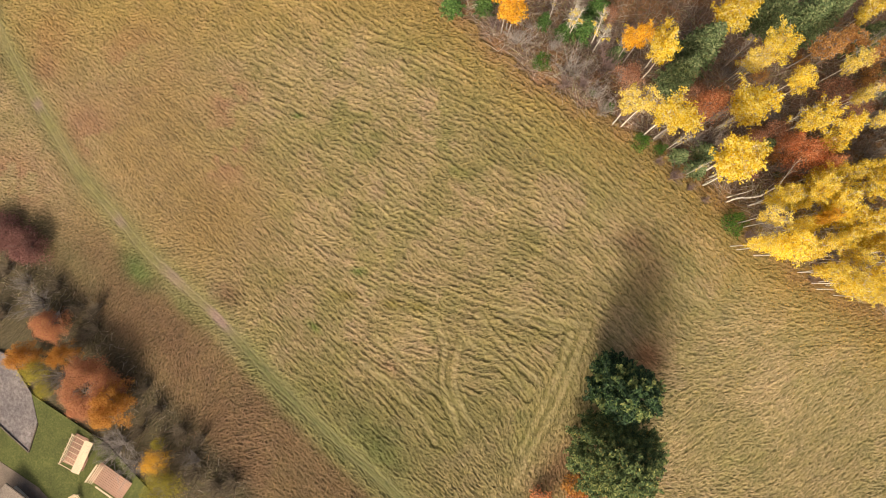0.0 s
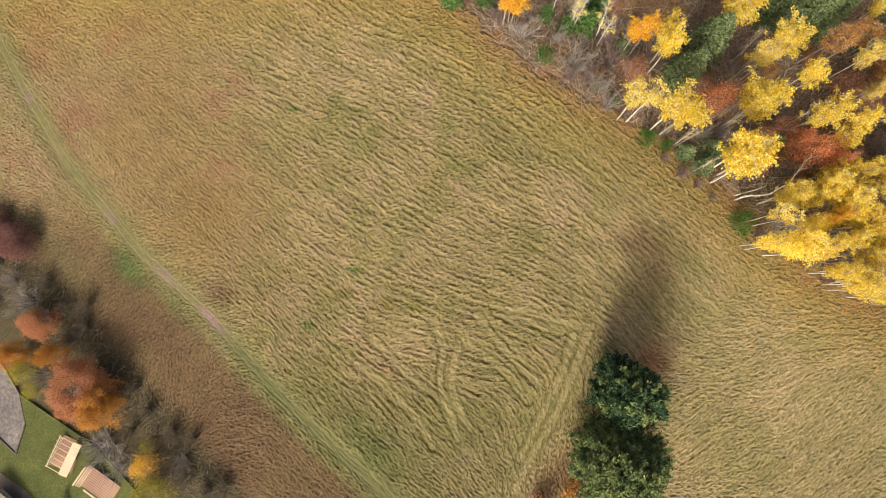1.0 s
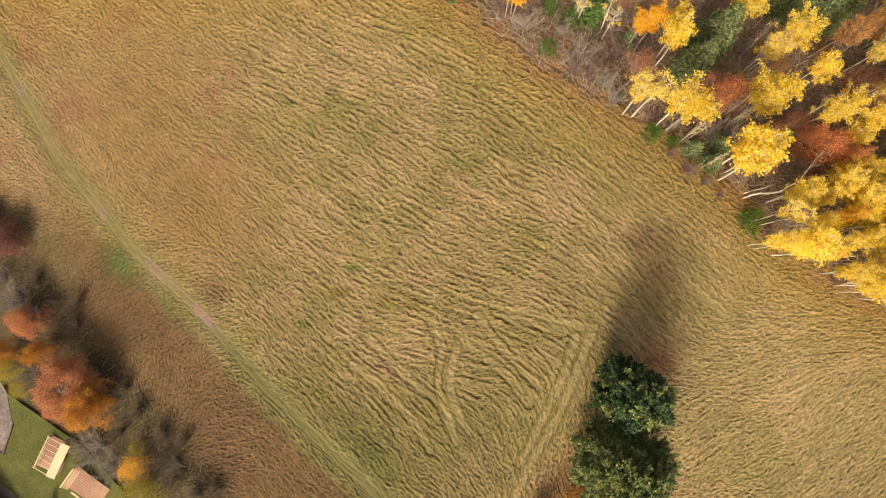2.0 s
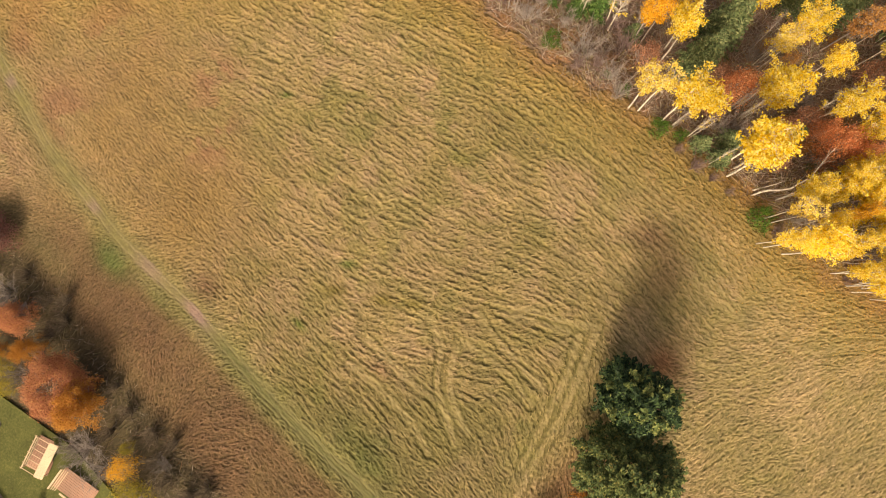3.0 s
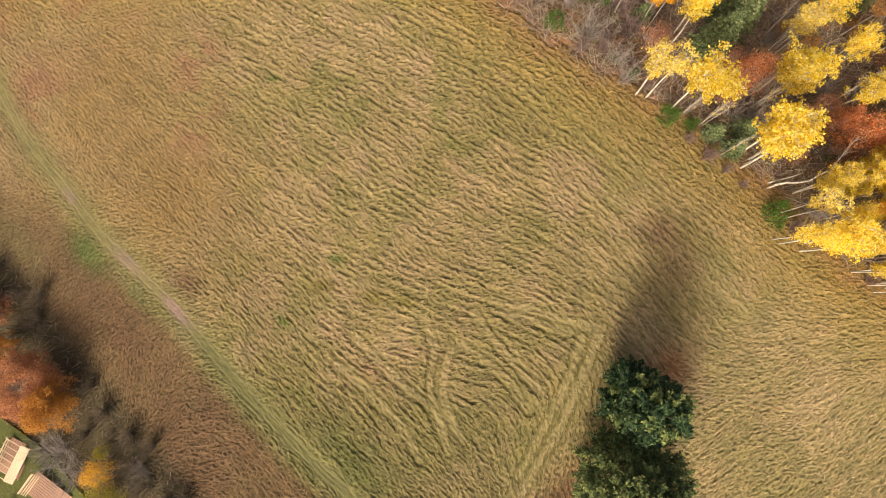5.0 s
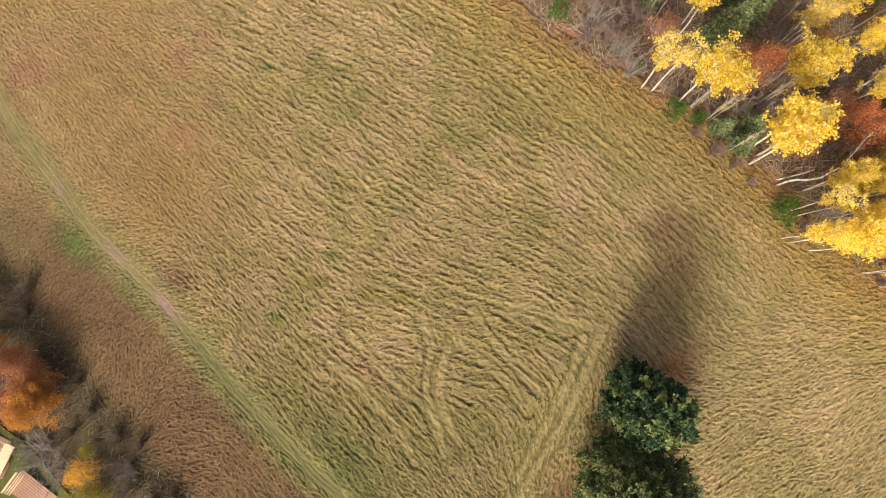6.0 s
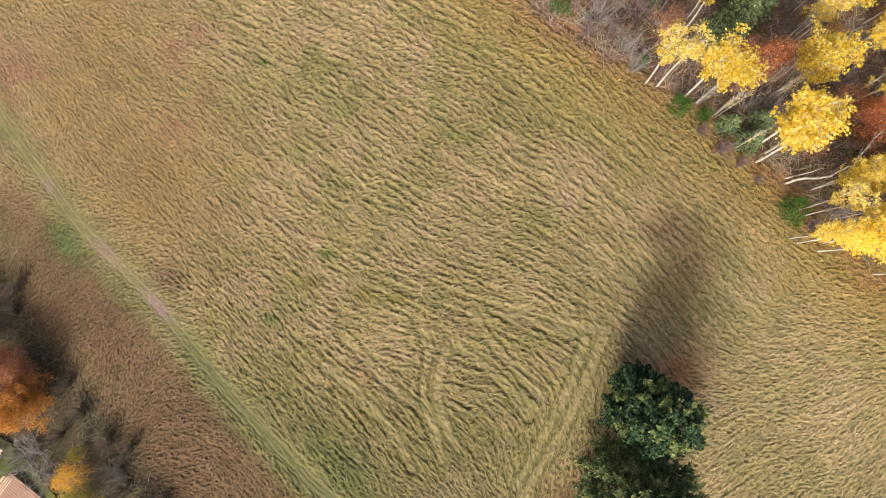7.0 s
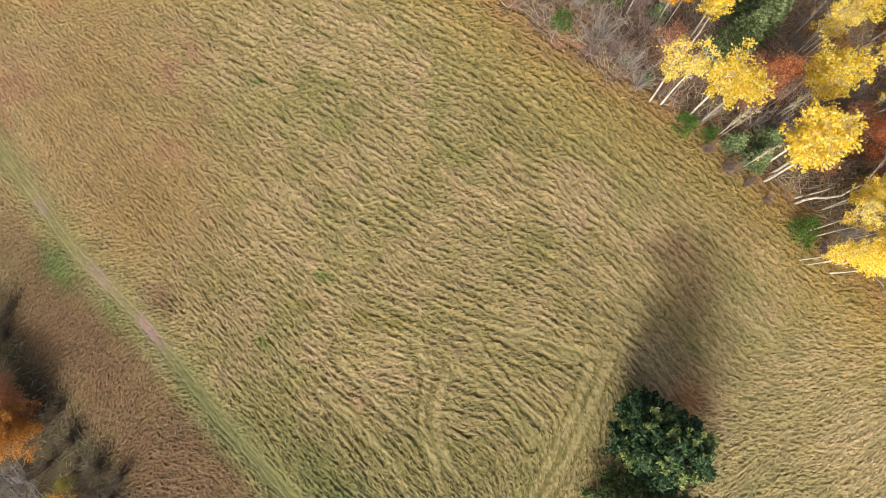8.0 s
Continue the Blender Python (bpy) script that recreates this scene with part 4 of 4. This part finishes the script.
# ======== hedge row ========
LOW = (0.68, 0.82)
settle([broad(470, 5.8, 3.2, DULL_RED, "red_maple", "broad round red-leaved tree in the hedge row", "tree", 3, GREY_BARK, 520, 40, 0.06, 0.2, "hedge trees", 0.0, 0.055)], [(-33.7, -9.7, 3.1)], 3.2, (0.94, 0.94))
settle([broad(471, 5.4, 2.0, DULL_RED, "red_maple", "small round red-leaved tree in the hedge row", "tree", 3, GREY_BARK, 260, 44, 0.06, 0.2, "hedge trees", 0.0, 0.075)], [(-39.1, -4.2, 1.8), (-35.9, -12.0, 1.5)], 2.0, LOW)
settle([broad(475 + i, 5.9, 2.0, ORANGE, "orange_maple", "round orange-leaved tree in the hedge row", "tree", 3, GREY_BARK, 260, 44, 0.06, 0.2, "hedge trees", 0.0, 0.075) for i in range(2)],
       [(-31.8, -11.3, 2.0), (-41.3, -6.9, 1.3), (-37.0, -6.8, 1.2)], 2.0, (0.98, 1.04))
settle([broad(480, 5.0, 1.9, PLUM, "maroon_maple", "dark maroon tree in the hedge row", "tree", 3, GREY_BARK, 260, 30, 0.065, 0.2, "hedge trees")], [(-42.1, 3.2, 1.9), (-45.0, 4.6, 2.1)], 1.9, LOW)
settle([broad(482, 5.6, 1.7, GOLD, "yellow_shrub", "golden-leaved tall shrub in the hedge row", "shrub", 3, GREY_BARK, 130, 20, 0.06, 0.25, "hedge trees", 0.1, 0.16)], [(-27.7, -16.5, 1.3)], 1.7, LOW)
settle([broad(484 + i, 4.4, 1.9, OLIVE, "olive_shrub", "yellow-green tall shrub in the hedge row", "shrub", 3, GREY_BARK, 190, 20, 0.065, 0.2, "hedge trees") for i in range(2)],
       [(-27.1, -18.8, 1.8), (-40.6, -8.4, 1.35), (-39.9, -10.4, 1.0), (-27.9, -15.0, 0.9)], 1.9, LOW)
settle([bare(490 + i, 4.2, 2.2, HEDGE_TWIGS, label="leafless grey shrub in the hedge row", stems=30) for i in range(2)],
       [(-41.0, -2.2, 2.4), (-38.5, -9.2, 1.8), (-32.0, -15.4, 2.4), (-42.7, 0.0, 1.7), (-30.5, -17.2, 1.8), (-24.4, -16.2, 1.5), (-33.5, -15.4, 1.3), (-37.1, -10.6, 1.3)], 2.2, LOW)
settle([bare(495 + i, 3.0, 1.8, DARK_TWIGS, label="leafless dark brown thicket in the hedge row", stems=30) for i in range(2)],
       [(-34.8, -2.6, 1.5), (-35.1, -4.6, 1.5), (-25.7, -13.9, 1.9), (-36.4, -5.6, 1.5), (-28.1, -12.0, 1.5), (-20.7, -18.4, 2.0), (-45.0, 1.1, 2.4), (-45.5, -3.2, 2.4), (-29.5, -9.9, 1.2), (-39.1, -0.4, 1.4),
        (-23.7, -14.4, 1.5), (-36.7, -2.6, 1.3), (-29.9, -13.9, 1.5), (-24.2, -17.6, 1.9), (-22.2, -18.7, 2.0), (-25.5, -16.0, 1.6)], 1.8, (0.9, 1.05))


# ======== gardens beyond the hedge ========
def sheet(name, outline, lift, material, label, category, cell=0.5, rough=0.0, thick=0.25):
    """A thin slab that follows the land inside an outline (convex, anticlockwise)."""
    bm = bmesh.new()
    a = [Vector((x, y, 0)) for x, y in outline]
    bm.faces.new([bm.verts.new(p) for p in a])
    for axis in (0, 1):
        lo, hi = min(p[axis] for p in a), max(p[axis] for p in a)
        k = lo + cell
        while k < hi:
            no = Vector((axis == 0, axis == 1, 0))
            bmesh.ops.bisect_plane(bm, geom=bm.verts[:] + bm.edges[:] + bm.faces[:], plane_co=no * k, plane_no=no)
            k += cell
    out = bmesh.ops.extrude_face_region(bm, geom=bm.faces[:])
    top = {v for v in out["geom"] if isinstance(v, bmesh.types.BMVert)}
    for v in bm.verts:
        v.co.z = ground_z(v.co.x, v.co.y) + (lift + rough * noise.noise(v.co * 1.7) if v in top else lift - thick)
    bmesh.ops.recalc_face_normals(bm, faces=bm.faces[:])
    return tagged(part(name, bm, material), label, category, kind="structure")


LAWN = speckled("lawn_green", [(0.3, (0.045, 0.055, 0.016)), (0.55, (0.08, 0.088, 0.028)), (0.75, (0.13, 0.122, 0.045))], 5, 0.03)
sheet("lawn", [(-58, -40), (-24, -40), (-24, -24), (-33.5, -15.5), (-41.5, -11.2), (-48, -6), (-58, -2)], 0.27, LAWN, "short green lawn behind the hedge row", "lawn", 1.0, 0.03)
sheet("gravel_yard", [(-50, -10.6), (-42.0, -16.6), (-41.1, -13.8), (-41.9, -10.9), (-44.5, -7.3), (-50, -5)], 0.31, GRAVEL, "patch of grey gravel with a timber edge", "gravel", 1.0, 0.015)
sheet("driveway", [(-58, -34), (-30, -34), (-35.8, -24.6), (-40.8, -20.0), (-45.9, -17.3), (-58, -11)], 0.30, ASPHALT, "grey-brown worn driveway", "driveway", 1.0, 0.01)


def beam(bm, a, b, wide, high, up=Vector((0, 0, 1))):
    """A straight squared timber from a to b, with eased edges."""
    a, b = Vector(a), Vector(b)
    d = (b - a).normalized()
    s = d.cross(up).normalized()
    n = s.cross(d)
    m = Matrix((s, d, n)).transposed().to_4x4()
    m.translation = (a + b) / 2
    r = bmesh.ops.create_cube(bm, size=1, matrix=m @ Matrix.Diagonal((wide, (b - a).length, high, 1)))
    e = {x for v in r["verts"] for x in v.link_edges}
    bmesh.ops.bevel(bm, geom=list(e), offset=min(wide, high) * 0.12, segments=1, affect="EDGES")


def edging(points, name, label, lift=0.33):
    root = tagged(new(name), label, "edging")
    for (a, b), (c, d) in zip(points, points[1:]):
        bm = bmesh.new()
        beam(bm, (a, b, ground_z(a, b) + lift), (c, d, ground_z(c, d) + lift), 0.14, 0.2)
        part("timber", bm, EDGE_WOOD, root)


edging([(-50, -10.6), (-42.0, -16.6), (-41.1, -13.8)], "gravel_edging", "weathered timber edging round the gravel")


def plank_deck(bm_name, root, long, deep, top, boards, material, label=""):
    for i in range(boards):
        bm = bmesh.new()
        xx = -deep / 2 + deep * (i + 0.5) / boards
        beam(bm, (xx, -long / 2, top), (xx, long / 2, top), deep / boards * 0.9, 0.04)
        part(bm_name, bm, material, root, label)


def railing(root, a, b, low, high, bars):
    """A rail of upright bars between two posts."""
    a, b = Vector(a), Vector(b)
    for z in (low, high):
        bm = bmesh.new()
        beam(bm, a + Vector((0, 0, z)), b + Vector((0, 0, z)), 0.09, 0.07)
        rail = part("rail", bm, FRESH_WOOD, root)
    for i in range(bars):
        bm = bmesh.new()
        p = a.lerp(b, (i + 0.5) / bars)
        beam(bm, p + Vector((0, 0, low)), p + Vector((0, 0, high)), 0.06, 0.06, Vector((0, 1, 0)))
        part("baluster", bm, FRESH_WOOD, rail)


def garden_bench(x, y, turn):
    """A low timber seat: a plank floor, corner posts, one sloping side boarded and the other left as open bars."""
    root = tagged(new("garden_bench"), "low pale timber garden bench with a sloping board, on the lawn", "bench")
    root.matrix_basis = pose(x, y, ground_z(x, y) + 0.3, 0, 0, turn) @ Matrix.Diagonal((1, 1, 0.45, 1))
    long, deep = 3.0, 2.2
    plank_deck("floor_board", root, long, deep, 0.3, 9, RED_WOOD)
    for sx in (-1, 1):
        for sy in (-1, 1):
            bm = bmesh.new()
            beam(bm, (sx * deep * 0.46, sy * long * 0.46, -0.3), (sx * deep * 0.46, sy * long * 0.46, 1.75), 0.1, 0.1, Vector((0, 1, 0)))
            part("post", bm, FRESH_WOOD, root)
        bm = bmesh.new()
        beam(bm, (sx * deep * 0.48, -long * 0.53, 1.78), (sx * deep * 0.48, long * 0.53, 1.78), 0.1, 0.12)
        part("side_beam", bm, FRESH_WOOD, root)
    bm = bmesh.new()
    beam(bm, (0.42, -long * 0.53, 2.35), (0.42, long * 0.53, 2.35), 0.1, 0.14)
    ridge_beam = part("ridge_beam", bm, FRESH_WOOD, root)
    for i in range(7):
        bm = bmesh.new()
        yy = -long * 0.5 + long * i / 6
        beam(bm, (0.4, yy, 2.36), (-deep * 0.54, yy, 1.82), 0.06, 0.1)
        part("bar", bm, FRESH_WOOD, ridge_beam)
    for i in range(3):
        bm = bmesh.new()
        s = (i + 0.5) / 3
        beam(bm, (0.44 + 0.72 * s, -long * 0.54, 2.44 - 0.4 * s), (0.44 + 0.72 * s, long * 0.54, 2.44 - 0.4 * s), 0.26, 0.03, Vector((0.48, 0, 0.88)))
        part("back_board", bm, FRESH_WOOD, ridge_beam, "pale wide sloping board")
    railing(root, (-deep * 0.46, -long * 0.46, 0), (-deep * 0.46, long * 0.46, 0), 0.45, 1.1, 12)


def garden_deck(x, y, turn):
    """A raised plank deck with a barred rail at one end and a bench board along its front."""
    root = tagged(new("garden_deck"), "reddish plank deck with a pale barred railing beside the hedge", "deck")
    root.matrix_basis = pose(x, y, ground_z(x, y) + 0.3, 0, 0, turn)
    plank_deck("deck_board", root, 3.6, 2.0, 0.5, 10, RED_WOOD)
    for sx in (-1, 1):
        for sy in (-1, 0, 1):
            bm = bmesh.new()
            beam(bm, (sx * 0.92, sy * 1.7, -0.3), (sx * 0.92, sy * 1.7, 0.47), 0.1, 0.1, Vector((0, 1, 0)))
            part("post", bm, FRESH_WOOD, root)
    railing(root, (-1.0, 1.75, 0), (1.0, 1.75, 0), 0.6, 1.4, 7)
    for i in range(4):
        bm = bmesh.new()
        beam(bm, (-1.0, 1.25 + 0.15 * i, 1.0 + 0.1 * i), (1.0, 1.25 + 0.15 * i, 1.0 + 0.1 * i), 0.07, 0.03)
        part("bench_slat", bm, FRESH_WOOD, root)
    bm = bmesh.new()
    beam(bm, (-1.15, -1.8, 0.62), (-1.15, 0.9, 0.62), 0.16, 0.06)
    part("edge_board", bm, FRESH_WOOD, root)


def garden_chair(x, y, turn):
    root = tagged(new("garden_chair"), "pale slatted wooden garden chair on the lawn", "chair")
    root.matrix_basis = pose(x, y, ground_z(x, y) + 0.3, 0, 0, turn)
    for i in range(5):
        bm = bmesh.new()
        beam(bm, (-0.3, -0.26 + 0.13 * i, 0.42), (0.3, -0.26 + 0.13 * i, 0.42), 0.1, 0.025)
        part("seat_slat", bm, FRESH_WOOD, root)
        bm = bmesh.new()
        beam(bm, (-0.26 + 0.13 * i, 0.3, 0.45), (-0.26 + 0.13 * i, 0.55, 1.05), 0.1, 0.025, Vector((0, 1, 0.4)))
        part("back_slat", bm, FRESH_WOOD, root)
    for sx in (-1, 1):
        for sy in (-1, 1):
            bm = bmesh.new()
            beam(bm, (sx * 0.28, sy * 0.27, -0.05), (sx * 0.28, sy * 0.27, 0.41), 0.06, 0.06, Vector((0, 1, 0)))
            part("leg", bm, FRESH_WOOD, root)


garden_bench(-36.4, -16.3, -24)
garden_deck(-32.8, -18.8, 56)
garden_chair(-36.4, -20.7, 30)


def house():
    """The near corner of a low house: walls, and a shallow roof of overlapping grey-brown courses."""
    root = tagged(new("house"), "low house with a grey-brown shingled roof beyond the lawn", "house")
    root.matrix_basis = pose(-43.4, -19.3, ground_z(-44, -22) - 0.8, 0, 0, -36)
    wide, deep = 11.0, 8.0
    shingle = speckled("roof_shingle", [(0.3, (0.17, 0.135, 0.11)), (0.7, (0.29, 0.24, 0.205))], 7, 0.01)
    wall = speckled("painted_boards", [(0.3, (0.45, 0.42, 0.37)), (0.7, (0.58, 0.55, 0.5))], 3, 0.01)
    bm = bmesh.new()
    bmesh.ops.create_cube(bm, size=1, matrix=pose(wide / 2, -deep / 2, 1.2) @ Matrix.Diagonal((wide - 0.9, deep - 0.9, 3.2, 1)))
    part("wall", bm, wall, root)
    for side in (-1, 1):
        roof = None
        for i in range(12):
            s0, s1 = i / 12, (i + 1) / 12
            bm = bmesh.new()
            ya, yb = (-s0 * deep / 2, -s1 * deep / 2) if side > 0 else (-deep + s0 * deep / 2, -deep + s1 * deep / 2)
            za, zb = 2.9 + 0.7 * s0, 2.9 + 0.7 * s1
            beam(bm, (0, (ya + yb) / 2, (za + zb) / 2), (wide, (ya + yb) / 2, (za + zb) / 2), abs(yb - ya) * 1.25, 0.03, Vector((0, side * 0.17, 0.98)))
            if roof is None:
                roof = part("roof", bm, shingle, root)
            else:
                part("shingle_course", bm, shingle, roof)
    bm = bmesh.new()
    beam(bm, (0, 0.06, 2.86), (wide, 0.06, 2.86), 0.12, 0.12)
    part("gutter", bm, EDGE_WOOD, root)


house()


def leaning_tree():
    """A dead pale tree that leans out of the wood, forked, without leaves."""
    rnd = random.Random(640)
    wood = Wood()
    foot = Vector((23.6, 7.0, ground_z(23.6, 7.0) - 0.1))
    tip = Vector((27.2, 7.9, ground_z(27.2, 7.9) + 3.4))
    main = [foot.lerp(tip, k / 6) + Vector((0.1 * math.sin(k * 1.9), 0.18 * math.sin(k * 1.3), 0.35 * math.sin(k / 6 * 3.1))) for k in range(7)]
    wood.stem(main, [0.1, 0.095, 0.09, 0.085, 0.075, 0.065, 0.055], 8)
    low = bent(rnd, foot + Vector((0.2, 0.5, 0)), Vector((1, 0.3, 0.25)), 2.6, 5, 0.08)
    wood.stem(low, [0.075, 0.07, 0.06, 0.05, 0.04, 0.02], 7)
    for way, long in ((Vector((0.5, 0.8, 0.35)), 3.2), (Vector((0.9, -0.1, 0.3)), 2.6), (Vector((0.3, -0.8, 0.3)), 2.0)):
        b = bent(rnd, tip, way, long, 6, 0.1)
        wood.stem(b, [0.06, 0.05, 0.042, 0.034, 0.026, 0.018, 0.01], 6)
        for k in range(1, 6):
            for _ in range(3):
                t = bent(rnd, b[k], way + Vector((rnd.gauss(0, 0.6), rnd.gauss(0, 0.6), rnd.gauss(0.2, 0.4))), rnd.uniform(0.5, 1.3), 3, 0.15)
                wood.stem(t, [0.02, 0.014, 0.009, 0.005], 4)
    tagged(part("leaning_tree", wood.mesh("leaning_tree"), PALE_BARK), "dead pale tree leaning at the rim of the wood", "tree")


leaning_tree()
